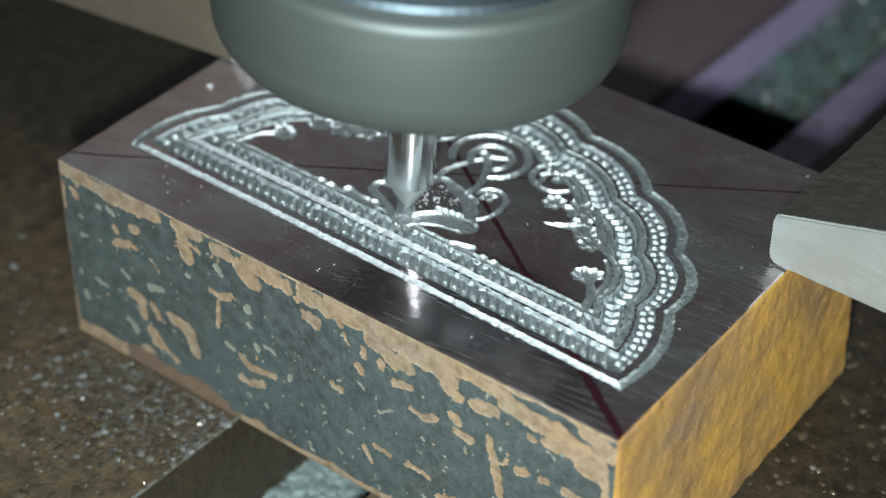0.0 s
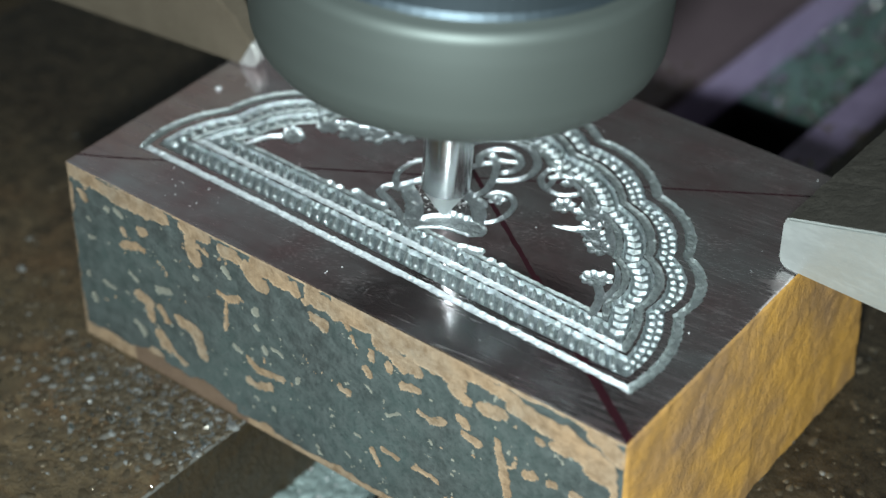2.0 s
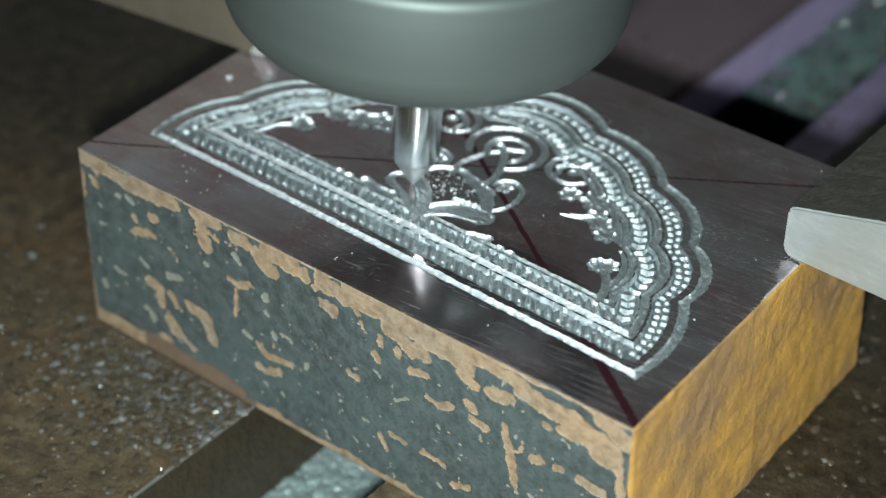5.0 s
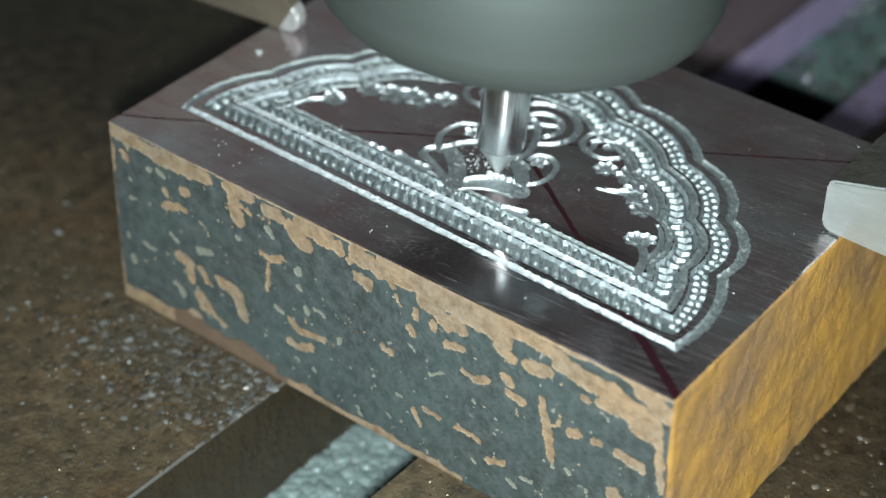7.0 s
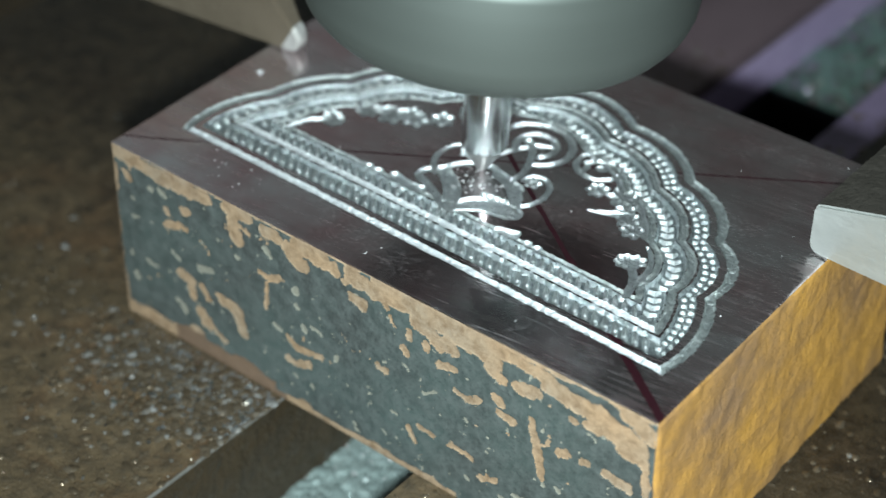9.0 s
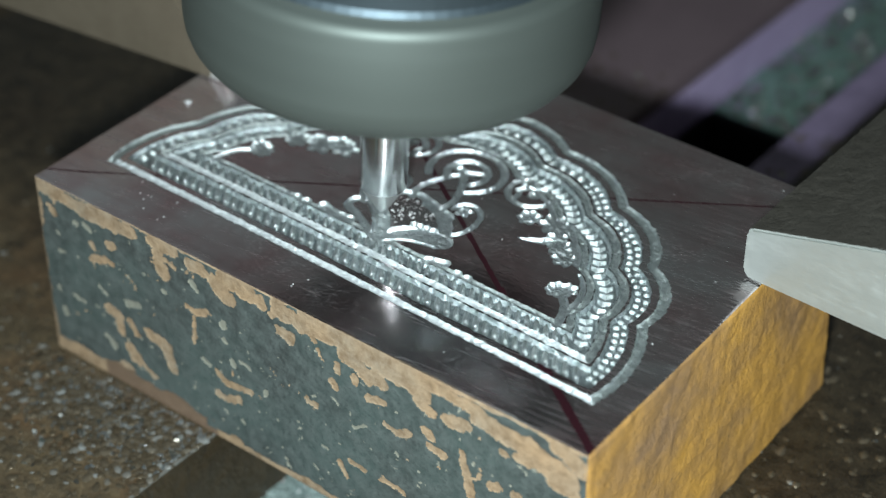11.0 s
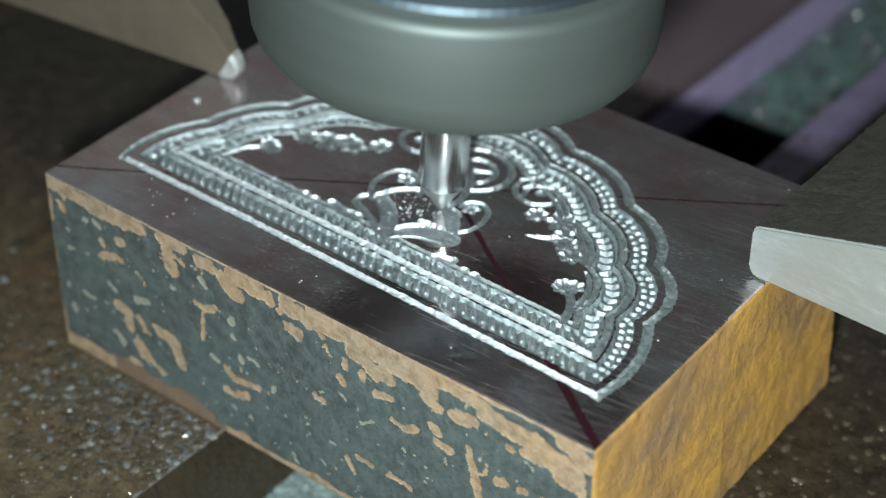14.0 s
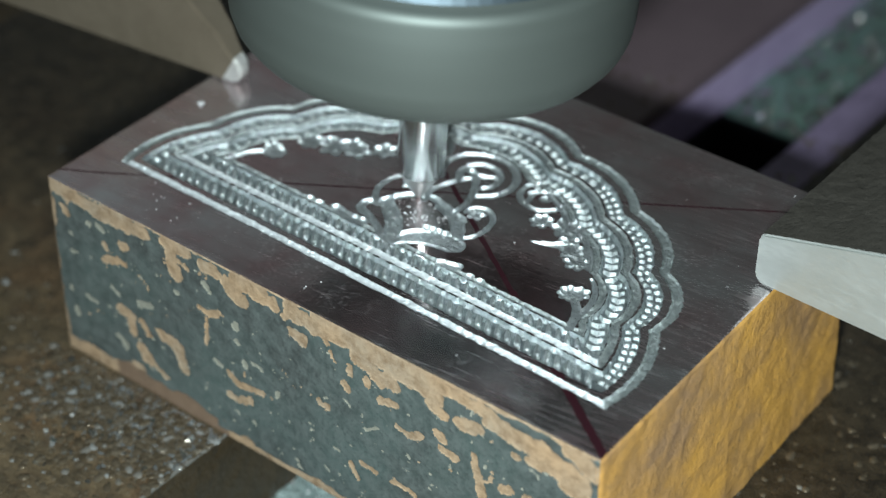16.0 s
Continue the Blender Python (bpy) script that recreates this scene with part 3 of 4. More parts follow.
def top_face():
    h = 0.11
    s, y = np.linspace(0, LONG, int(LONG / h) + 1), np.linspace(0, DEEP, int(DEEP / h) + 1)
    S, Y = np.meshgrid(s, y)
    # rows follow the ornament's base line in the middle and the block's edges outside
    Y = Y + math.tan(ANG) * (S - OX) * step(Y / 7) * step((DEEP - Y) / 9)

    def local(S, Y):
        dx, dy = S + SHEAR * Y - OX, Y - OY
        return math.cos(ANG) * dx + math.sin(ANG) * dy, -math.sin(ANG) * dx + math.cos(ANG) * dy

    names = {}

    def number(name, which=0):
        return names.setdefault((name, which), len(names) + len(MOTIFS))

    at_corners = Engraving(*local(S, Y))
    ornament(at_corners, number)
    Sc, Yc = (S[:-1, :-1] + S[1:, 1:]) / 2, (Y[:-1, :-1] + Y[1:, 1:]) / 2
    on_cells = Engraving(*local(Sc, Yc))
    ornament(on_cells, number)
    X = S + SHEAR * Y - 0.6 * np.clip(1 - S / 4, 0, 1)
    rough = (fbm(X, Y, 0.7, 5, 3) - 0.5) * 0.16 + (fbm(X, Y, 0.3, 6, 2) - 0.5) * 0.14
    rim = np.minimum.reduce([S, LONG - S, Y, DEEP - Y])
    wear = 0.12 + 0.4 * fbm(X, Y, 3.0, 9, 3)
    Z = TOP - at_corners.depth + rough * (at_corners.depth > 0.1) - 0.3 * np.clip(wear - rim, 0, 1)
    # marker diagonals where the face is still whole
    u1, u2 = Yc - 2.1 - 0.628 * Sc, Yc - 0.6 + 0.684 * (Sc - 92.3)
    length = 1.2
    shake = (fbm(Sc, Yc, 1.2, 21, 3) - 0.5) * 0.25
    line = (np.abs(u1 / length) < 0.17 + shake * 0.6) | ((np.abs(u2 / length) < 0.36 + 0.20 * (Sc > 66) + shake))
    low = np.maximum.reduce([at_corners.depth[:-1, :-1], at_corners.depth[1:, :-1], at_corners.depth[:-1, 1:], at_corners.depth[1:, 1:]])
    owner = np.maximum.reduce([at_corners.part[:-1, :-1], at_corners.part[1:, :-1], at_corners.part[:-1, 1:], at_corners.part[1:, 1:]])
    owner = np.where(on_cells.part > 0, on_cells.part, np.where(low > 0.02, owner, 0))
    number_of = np.where((owner == 0) & line, 1, owner)
    ny, nx = S.shape
    idx = np.arange(ny * nx).reshape(ny, nx)
    quads = np.stack([idx[:-1, :-1], idx[:-1, 1:], idx[1:, 1:], idx[1:, :-1]], -1).reshape(-1, 4)
    co = np.stack([X.ravel(), Y.ravel(), Z.ravel()], -1)
    flat = number_of.ravel()
    labels = MOTIFS + [None] * len(names)
    for (name, which), v in names.items():
        labels[v] = name
    made = {}
    for k, name in enumerate(labels):
        sel = flat == k
        if not sel.any():
            continue
        used, inv = np.unique(quads[sel], return_inverse=True)
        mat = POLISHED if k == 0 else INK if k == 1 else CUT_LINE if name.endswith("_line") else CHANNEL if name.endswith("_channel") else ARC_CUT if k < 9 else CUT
        made[name] = raw(name, co[used], inv.reshape(-1, 4), [mat], block, MOTIF_LABELS.get(name, ""), True)
    return made


# flaked patches on the front: two ends of each, along the face and down it, and its half width
EDGE_BAYS = ((0.7, 1.2, 9.0, 1.6, 1.18), (8.9, 1.9, 17.8, 1.3, 1.47), (22.4, 0.7, 25.7, 1.0, 1.27), (23.2, 2.6, 23.5, 5.8, 1.27), (24.7, 3.3, 25.9, 3.7, 0.59),
             (29.4, 1.8, 31.4, 1.8, 1.27), (34.9, 1.4, 39.8, 0.9, 1.37), (33.9, 2.8, 35.6, 4.1, 1.76), (38.3, 1.6, 41.2, 2.0, 1.47), (44.6, 1.5, 48.3, 2.2, 1.67),
             (49.3, 1.8, 52.9, 1.5, 1.96), (44.9, 5.3, 46.4, 5.5, 1.08), (43.1, 3.0, 43.6, 3.2, 0.69), (50.5, 3.7, 50.8, 4.0, 0.59), (55.2, 1.1, 63.7, 2.0, 2.35),
             (55.7, 3.6, 59.3, 5.5, 1.47))
CORNER_BAYS = ((60.4, 4.8, 61.5, 5.1, 1.27), (54.3, 5.9, 54.4, 7.0, 0.59), (57.1, 7.0, 57.2, 7.2, 0.78), (63.2, 1.9, 68.1, 3.5, 1.57), (59.3, 9.1, 61.7, 8.2, 0.78),
               (65.4, 1.2, 76.4, 1.6, 1.18), (67.2, 5.0, 69.4, 5.9, 1.08), (72.0, 5.7, 74.5, 5.1, 1.27), (76.5, 2.9, 84.6, 3.3, 1.67), (83.9, 4.2, 89.6, 5.4, 2.16),
               (82.8, 5.7, 85.6, 4.8, 1.18), (87.7, 6.9, 90.1, 6.9, 1.37), (90.8, 7.9, 91.7, 14.8, 0.69), (77.7, 3.2, 79.8, 3.2, 1.18), (88.0, 1.0, 91.6, 2.5, 1.60), (0.2, 3.7, 0.2, 7.7, 0.70))
TAN_FLAKES = ((13.1, 5.8, 14.3, 5.6, 0.88), (9.7, 7.4, 9.9, 7.9, 0.69), (9.5, 10.0, 13.2, 8.7, 0.69), (2.4, 4.1, 2.8, 4.8, 0.78), (11.7, 18.0, 13.5, 18.4, 1.18),
              (13.4, 20.1, 13.4, 21.1, 0.88), (15.7, 18.5, 16.6, 19.9, 0.78), (15.0, 23.4, 15.9, 25.0, 1.37), (13.4, 27.6, 15.0, 30.0, 1.18), (16.8, 25.1, 19.4, 26.4, 0.69),
              (19.2, 18.7, 21.2, 19.0, 0.88), (21.2, 19.0, 22.8, 19.4, 1.18), (22.9, 20.4, 23.2, 22.8, 1.08), (27.7, 9.6, 29.1, 9.9, 0.59), (29.1, 10.0, 31.3, 8.9, 0.69),
              (32.2, 18.8, 34.0, 20.1, 0.69), (34.0, 20.1, 38.4, 19.2, 0.69), (31.7, 22.4, 33.0, 22.9, 0.69), (33.0, 22.9, 36.1, 22.0, 0.69))
LONG_FLAKES = ((74.1, 9.9, 74.9, 14.1, 0.78), (74.9, 14.1, 75.9, 19.0, 0.78), (74.9, 14.1, 76.7, 12.0, 0.29), (28.7, 11.1, 28.4, 15.6, 0.49), (61.7, 12.0, 63.2, 12.2, 0.49),
               (63.7, 12.3, 65.7, 11.4, 0.78), (61.4, 22.1, 64.2, 22.3, 0.59), (66.3, 24.9, 68.4, 24.2, 0.78), (85.4, 12.4, 88.6, 12.5, 0.88), (78.2, 13.2, 79.7, 12.4, 0.69),
               (53.6, 23.2, 54.8, 25.2, 0.49), (55.9, 21.8, 58.1, 22.2, 0.59), (68.1, 9.3, 69.1, 9.7, 0.78), (69.2, 11.6, 71.0, 12.0, 0.88), (81.9, 12.5, 82.4, 12.4, 0.78),
               (85.0, 19.2, 85.5, 19.5, 1.27), (80.1, 6.1, 80.6, 6.2, 0.78), (48.8, 15.0, 50.0, 15.0, 0.69), (53.1, 9.1, 53.9, 10.1, 0.59))
PALE_CHIPS = ((6.6, 4.8, 7.0, 4.9, 0.59), (8.6, 4.5, 9.5, 4.8, 0.59), (3.1, 8.4, 3.2, 8.4, 0.39), (3.0, 11.7, 3.6, 11.5, 0.39), (10.2, 14.3, 11.5, 15.3, 0.49),
              (2.5, 22.7, 2.6, 23.3, 0.69), (2.0, 18.7, 2.1, 19.0, 0.49), (4.9, 18.9, 6.4, 18.9, 0.39), (10.1, 23.5, 11.4, 24.7, 0.59), (15.6, 15.2, 17.6, 14.2, 0.69),
              (23.2, 8.9, 23.4, 9.0, 0.49), (29.0, 4.6, 29.9, 5.6, 0.59), (34.0, 9.4, 34.1, 9.8, 0.78), (34.4, 12.3, 34.6, 12.5, 0.49), (29.7, 17.9, 30.9, 18.3, 0.49),
              (35.3, 15.3, 35.6, 15.7, 0.59), (37.1, 14.7, 38.5, 14.9, 0.39), (41.3, 17.5, 41.2, 18.3, 0.49))
SMALL_CHIPS = ((53.2, 11.9, 54.0, 12.6, 0.39), (36.5, 25.3, 36.7, 25.6, 0.39), (43.0, 21.7, 43.2, 21.8, 0.29), (63.6, 26.3, 63.9, 26.5, 0.39), (69.4, 26.5, 70.4, 26.8, 0.49),
               (71.7, 24.8, 73.0, 24.9, 0.39), (76.2, 20.0, 76.3, 20.3, 0.49), (78.4, 19.4, 78.6, 19.6, 0.49), (49.3, 26.2, 49.6, 26.5, 0.39), (44.3, 29.1, 44.6, 29.4, 0.49),
               (56.6, 15.3, 58.5, 13.8, 0.39))
FOOT_TAN = ((0.0, 30.0, 6.5, 31.6, 0.78), (31.8, 30.8, 35.5, 30.2, 0.88), (36.0, 31.6, 38.6, 31.9, 0.69), (39.6, 32.4, 43.7, 32.5, 0.24), (45.3, 32.6, 49.8, 32.2, 0.78))


def front_face():
    """Paint with chipped holes down to the rust and to a pale primer."""
    h = 0.15
    x, d = np.linspace(0, LONG, int(LONG / h) + 1), np.linspace(0, TOP, int(TOP / h) + 1)
    X, D = np.meshgrid(x, d)

    def flaked(X, D, patches):
        wx = X + (fbm(X, D, 1.5, 31) - 0.5) * 1.1 + (fbm(X, D, 0.6, 32, 2) - 0.5) * 0.4
        wd = D + (fbm(X, D, 1.5, 41) - 0.5) * 1.1 + (fbm(X, D, 0.6, 42, 2) - 0.5) * 0.4
        m = np.full(X.shape, -9.0)
        for x0, d0, x1, d1, r in patches:
            ex, ed = x1 - x0, d1 - d0
            f = np.clip(((wx - x0) * ex + (wd - d0) * ed) / (ex * ex + ed * ed + 1e-6), 0, 1)
            m = np.maximum(m, 0.92 * r - np.hypot(wx - x0 - f * ex, wd - d0 - f * ed))
        return m

    def chipped(X, D):
        m = flaked(X, D, EDGE_BAYS + CORNER_BAYS + TAN_FLAKES + LONG_FLAKES + FOOT_TAN)
        wear = 0.30 + 0.9 * (fbm(X, D, 3.0, 61) - 0.5) + 0.25 * (X > 50)
        m = np.maximum(m, wear - D)
        m = np.maximum(m, (D - (TOP - 1.1 - 1.7 * (X < 29) - 2.4 * (fbm(X, D, 4.0, 71) - 0.4))) * (X < 62))
        m = np.maximum(m, (0.8 * fbm(X, D, 2.5, 75, 3) + 0.05 - X))
        return np.maximum(m, (fbm(X, D, 1.6, 81, 4) - 0.80) * 5)

    def pale(X, D):
        return np.maximum(flaked(X, D, PALE_CHIPS + SMALL_CHIPS), (fbm(X, D, 1.1, 85, 3) - 0.80) * 5)

    deep = step(np.maximum(chipped(X, D), pale(X, D)) / 0.16)
    rim = np.minimum.reduce([X, LONG - X, D, TOP - D])
    Y = 0.10 * deep + 0.06 * fbm(X, D, 2.0, 91) + 0.30 * np.clip(0.3 - rim, 0, 1) - 0.12
    Y = np.where(D < 0.05, 0.08, Y)
    ny, nx = X.shape
    idx = np.arange(ny * nx).reshape(ny, nx)
    quads = np.stack([idx[1:, :-1], idx[1:, 1:], idx[:-1, 1:], idx[:-1, :-1]], -1).reshape(-1, 4)
    Dc, Xc = (D[:-1, :-1] + D[1:, 1:]) / 2, (X[:-1, :-1] + X[1:, 1:]) / 2
    hole, primer = chipped(Xc, Dc).ravel() > 0.02, pale(Xc, Dc).ravel() > 0.02
    Dc, Xc = Dc.ravel(), Xc.ravel()
    foot = hole & (Dc > TOP - 3.6 + 2.0 * (fbm(Xc, Dc, 5.0, 77, 3) - 0.5)) & (Xc > 9) & (Xc < 31)
    X = X - (0.6 + 1.0 * D / TOP) * np.clip(1 - X / 7, 0, 1)
    co = np.stack([X.ravel(), Y.ravel(), (TOP - 0.06 - D * (TOP - 0.06) / TOP).ravel()], -1)
    for name, sel, mat, label in (("painted_front", ~hole & ~primer, PAINT, "chipped grey-green paint"), ("stained_foot", foot, FOOT_RUST, "dark red-brown rust along the foot"),
                                  ("bare_rust", hole & ~foot, RUST, "bare ochre rust where paint has flaked"), ("pale_primer", primer & ~hole, PRIMER, "pale primer where the paint has chipped")):
        used, inv = np.unique(quads[sel], return_inverse=True)
        raw(name, co[used], inv.reshape(-1, 4), [mat], block, label, True)


def side_face():
    """The rusted end of the block, uneven, with a worn upper edge."""
    h = 0.25
    y, d = np.linspace(0, DEEP, int(DEEP / h) + 1), np.linspace(0, TOP - 0.15, int(TOP / h) + 1)
    Y, D = np.meshgrid(y, d)
    rim = np.minimum.reduce([Y, DEEP - Y, D, TOP - D])
    X = LONG + 1.7 * D / TOP - 0.06 + 0.45 * (fbm(Y, D, 3.0, 101, 5) - 0.5) - 0.5 * np.clip(0.2 + 0.9 * fbm(Y, D, 2.2, 105, 4) - rim, 0, 1)
    ny, nx = Y.shape
    idx = np.arange(ny * nx).reshape(ny, nx)
    quads = np.stack([idx[:-1, :-1], idx[1:, :-1], idx[1:, 1:], idx[:-1, 1:]], -1).reshape(-1, 4)
    raw("rusted_end", np.stack([X.ravel(), Y.ravel(), (TOP - 0.15 - D).ravel()], -1), quads, [OCHRE], block, "orange rusted block end", True)


def block_core():
    bm = bmesh.new()
    a, c, t = 0.25, DEEP - 0.02, TOP - 1.2
    lo = [bm.verts.new(((x + SHEAR * y) * MM, y * MM, 0)) for x, y in ((-1.5, a), (LONG - 0.5, a), (LONG - 0.5, c), (-1.5, c))]
    hi = [bm.verts.new((max(v.co.x, -0.58 * MM), v.co.y, t * MM)) for v in lo]
    bm.faces.new(lo[::-1])
    bm.faces.new(hi)
    for k in range(4):
        bm.faces.new((lo[k], lo[(k + 1) % 4], hi[(k + 1) % 4], hi[k]))
    part("core", bm, RUST, block)


block_core()
faces_made = top_face()
front_face()
side_face()


# ---- beads and chevrons in the channels ----
def bead_mesh(name, a, b, height, across=7, along=5, crown=0.25):
    """A barrel lying across its row: half width a, half length b, with rounded ends; crown lets it sag towards the ends."""
    bm = bmesh.new()
    rows = []
    for i in range(along):
        f = -1 + 2 * i / (along - 1)
        swell = 1 - 0.30 * f ** 4
        top = height * (1 - crown * f * f)
        rows.append([bm.verts.new((a * swell * math.cos(ph) * MM, b * f * MM, top * math.sin(ph) * MM)) for ph in (math.pi * k / (across - 1) for k in range(across))])
    for low, high in zip(rows, rows[1:]):
        for k in range(across - 1):
            bm.faces.new((low[k], low[k + 1], high[k + 1], high[k]))
    bm.faces.new(rows[0])
    bm.faces.new(rows[-1][::-1])
    bmesh.ops.recalc_face_normals(bm, faces=bm.faces[:])
    me = bpy.data.meshes.new(name)
    bm.to_mesh(me)
    bm.free()
    me.materials.append(BEAD)
    for p in me.polygons:
        p.use_smooth = len(p.vertices) == 4
    return me


def chevron_mesh():
    """A V of two sloping bars whose point looks along -x."""
    bm = bmesh.new()
    for s in (1, -1):
        low = [(-0.55, 0), (0.12, 0), (0.50, s * 0.86), (0.0, s * 0.86)]
        v = [bm.verts.new((x * MM, y * MM, 0)) for x, y in low]
        p, q = bm.verts.new((-0.22 * MM, 0, 0.66 * MM)), bm.verts.new((0.28 * MM, s * 0.86 * MM, 0.42 * MM))
        for f in ((v[0], v[3], q, p), (v[1], p, q, v[2]), (v[3], v[2], q), (v[0], p, v[1])):
            bm.faces.new(f)
    bmesh.ops.recalc_face_normals(bm, faces=bm.faces[:])
    me = bpy.data.meshes.new("chevron")
    bm.to_mesh(me)
    bm.free()
    me.materials.append(BEAD)
    return me


def set_piece(name, me, parent, u, v, turn, z):
    ob = new(name, me)
    ob.parent = parent
    x, y = pattern_xy(u, v)
    ob.matrix_basis = pose(x * MM, y * MM, z * MM, 0, 0, math.degrees(ANG) + turn)


def along_arc(rho, v_low, pitch):
    """Angles at even steps along the scalloped line, from one foot to the other."""
    fine = np.linspace(0, 180, 3601)
    r = scallop(fine) * rho
    u, v = r * np.cos(np.radians(fine)), r * np.sin(np.radians(fine))
    ok = v > v_low
    u, v = u[ok], v[ok]
    run = np.concatenate([[0], np.cumsum(np.hypot(np.diff(u), np.diff(v)))])
    n = int(run[-1] / pitch)
    for k in range(n + 1):
        at = run[-1] * k / n
        i = min(int(np.searchsorted(run, at)), len(u) - 2)
        j, g = min(i + 4, len(u) - 1), max(i - 4, 0)
        yield float(u[i]), float(v[i]), math.degrees(math.atan2(v[j] - v[g], u[j] - u[g]))


floor_z = TOP - 0.75
cup, grain, pearl, vee = bead_mesh("cup", 0.44, 1.08, 0.84, crown=0.25), bead_mesh("grain", 0.39, 0.86, 0.88, crown=0.2), bead_mesh("pearl", 0.55, 0.62, 0.78, crown=0.6), chevron_mesh()
channel, chevrons = faces_made["bead_channel"], faces_made["chevron_channel"]
count = 48
for k in range(count):
    u = -36.2 + 72.4 * k / (count - 1)
    set_piece("bead", cup, channel, u, 2.8 + bow(u), 34, floor_z)
count = 44
for k in range(count):
    u = -31.5 + 63 * k / (count - 1)
    set_piece("bead", grain, chevrons, u, 7.1 + bow(u), 34, floor_z)
dot = bead_mesh("dot", 0.36, 0.40, 0.52, crown=0.5)
# two close rows on the right half of the arch, one row of larger beads on the rest
for u, v, turn in along_arc(0.904, 3.6, 1.3):
    if u > 14:
        set_piece("bead", dot, channel, u, v, turn, floor_z)
for u, v, turn in along_arc(0.929, 3.4, 1.45):
    if u > 14:
        set_piece("bead", dot, channel, u, v, turn, floor_z)
for u, v, turn in along_arc(0.915, 3.4, 1.75):
    if u <= 14:
        set_piece("bead", pearl, channel, u, v, turn, floor_z)
for u, v, turn in along_arc(0.811, 8.2, 1.45):
    if u > -20:
        set_piece("chevron", vee, chevrons, u, v, turn if u > 0 else turn + 180, floor_z)
for u, v, turn in along_arc(0.826, 8.2, 1.75):
    if u <= -20:
        set_piece("bead", pearl, chevrons, u, v, turn, floor_z)


# ---- strap clamps on the block's back corners ----
def strap_clamp(label, width, flip):
    """A clamp bar with a thin nose at the origin, rising to its heel along +x; its foot lies on z = 0."""
    ob = empty("strap_clamp", label, "clamp", group="clamps on the block")
    bm = bmesh.new()
    side = [(0.0, 0.9), (0.9, 0.0), (110, 0.0), (110, 20), (44, 20), (0.6, 7.9), (0.0, 6.9)]
    if flip:
        side = [(0.0, 2.6), (0.25, 1.4), (0.9, 0.4), (2.0, 0.0), (110, 0.0), (110, 30), (24, 26), (10.5, 13.4), (6.0, 9.4), (3.8, 7.6), (3.2, 6.4), (1.6, 4.6), (0.5, 3.7)]
    near = [bm.verts.new((x * MM, 0, z * MM)) for x, z in side]
    taper = lambda x: 1.0 if not flip else 0.10 + 0.90 * min(1.0, x / 45)
    far = [bm.verts.new((x * MM, width * taper(x) * MM, z * MM)) for x, z in side]
    bm.faces.new(near)
    bm.faces.new(far[::-1])
    k = len(side)
    for j in range(k):
        bm.faces.new((near[j], far[j], far[(j + 1) % k], near[(j + 1) % k]))
    bmesh.ops.recalc_face_normals(bm, faces=bm.faces[:])
    bmesh.ops.bevel(bm, geom=bm.edges[:], offset=0.35 * MM, segments=2, affect="EDGES")
    if flip:
        bmesh.ops.scale(bm, vec=(-1, 1, 1), verts=bm.verts[:])
        bmesh.ops.reverse_faces(bm, faces=bm.faces[:])
        bmesh.ops.bisect_plane(bm, geom=bm.verts[:] + bm.edges[:] + bm.faces[:], plane_co=(-3.8 * MM, 0, 0), plane_no=(1, 0, -0.6))
    body = part("bar", bm, CLAMP_TAN if flip else CLAMP, ob)
    if flip:
        body.data.materials.append(WORN_NOSE)
        for p in body.data.polygons:
            p.material_index = int(p.center.x - 0.6 * p.center.z > -3.9 * MM)
    # the scaled upper skin, a little proud of the bar
    cap = bmesh.new()
    a0, a1 = (0.5, 44) if not flip else (10.8, 23.6)
    rise = (20 - 7.9) / (44 - 0.6) if not flip else (26 - 13.4) / (24 - 10.5)
    base = 7.9 - 0.6 * rise if not flip else 13.4 - 10.5 * rise
    nx, ny = 70, 60
    grid = []
    for i in range(nx + 1):
        row = []
        for j in range(ny + 1):
            a = a0 + (a1 - a0) * i / nx
            w = 0.12 + (width * taper(a) - 0.24) * j / ny
            lift = 0.05 + 0.30 * noise.noise((a * 0.9, w * 0.9, 3.0)) * min(1, 8 * j / ny) + 0.12 * noise.noise((a * 2.3, w * 2.3, 5.0))
            row.append(cap.verts.new(((-a if flip else a) * MM, w * MM, (base + rise * a + max(0.03, lift)) * MM)))
        grid.append(row)
    for i in range(nx):
        for j in range(ny):
            q = (grid[i][j], grid[i + 1][j], grid[i + 1][j + 1], grid[i][j + 1])
            cap.faces.new(q if not flip else q[::-1])
    part("scaled_top", cap, CLAMP_TOP, ob, "dark scaled upper surface", True)
    return ob


right_clamp = strap_clamp("grey steel strap clamp with dark scaled top on the block", 38, False)
right_clamp.matrix_basis = pose(89.1 * MM, 39.5 * MM, (TOP + 0.02) * MM, 0, 0, -1.5)
left_clamp = strap_clamp("tan-grey steel strap clamp with worn bright nose on the block", 22, True)
left_clamp.matrix_basis = pose(5.1 * MM, 33.6 * MM, (TOP + 0.02) * MM, 0, 0, 6.0)


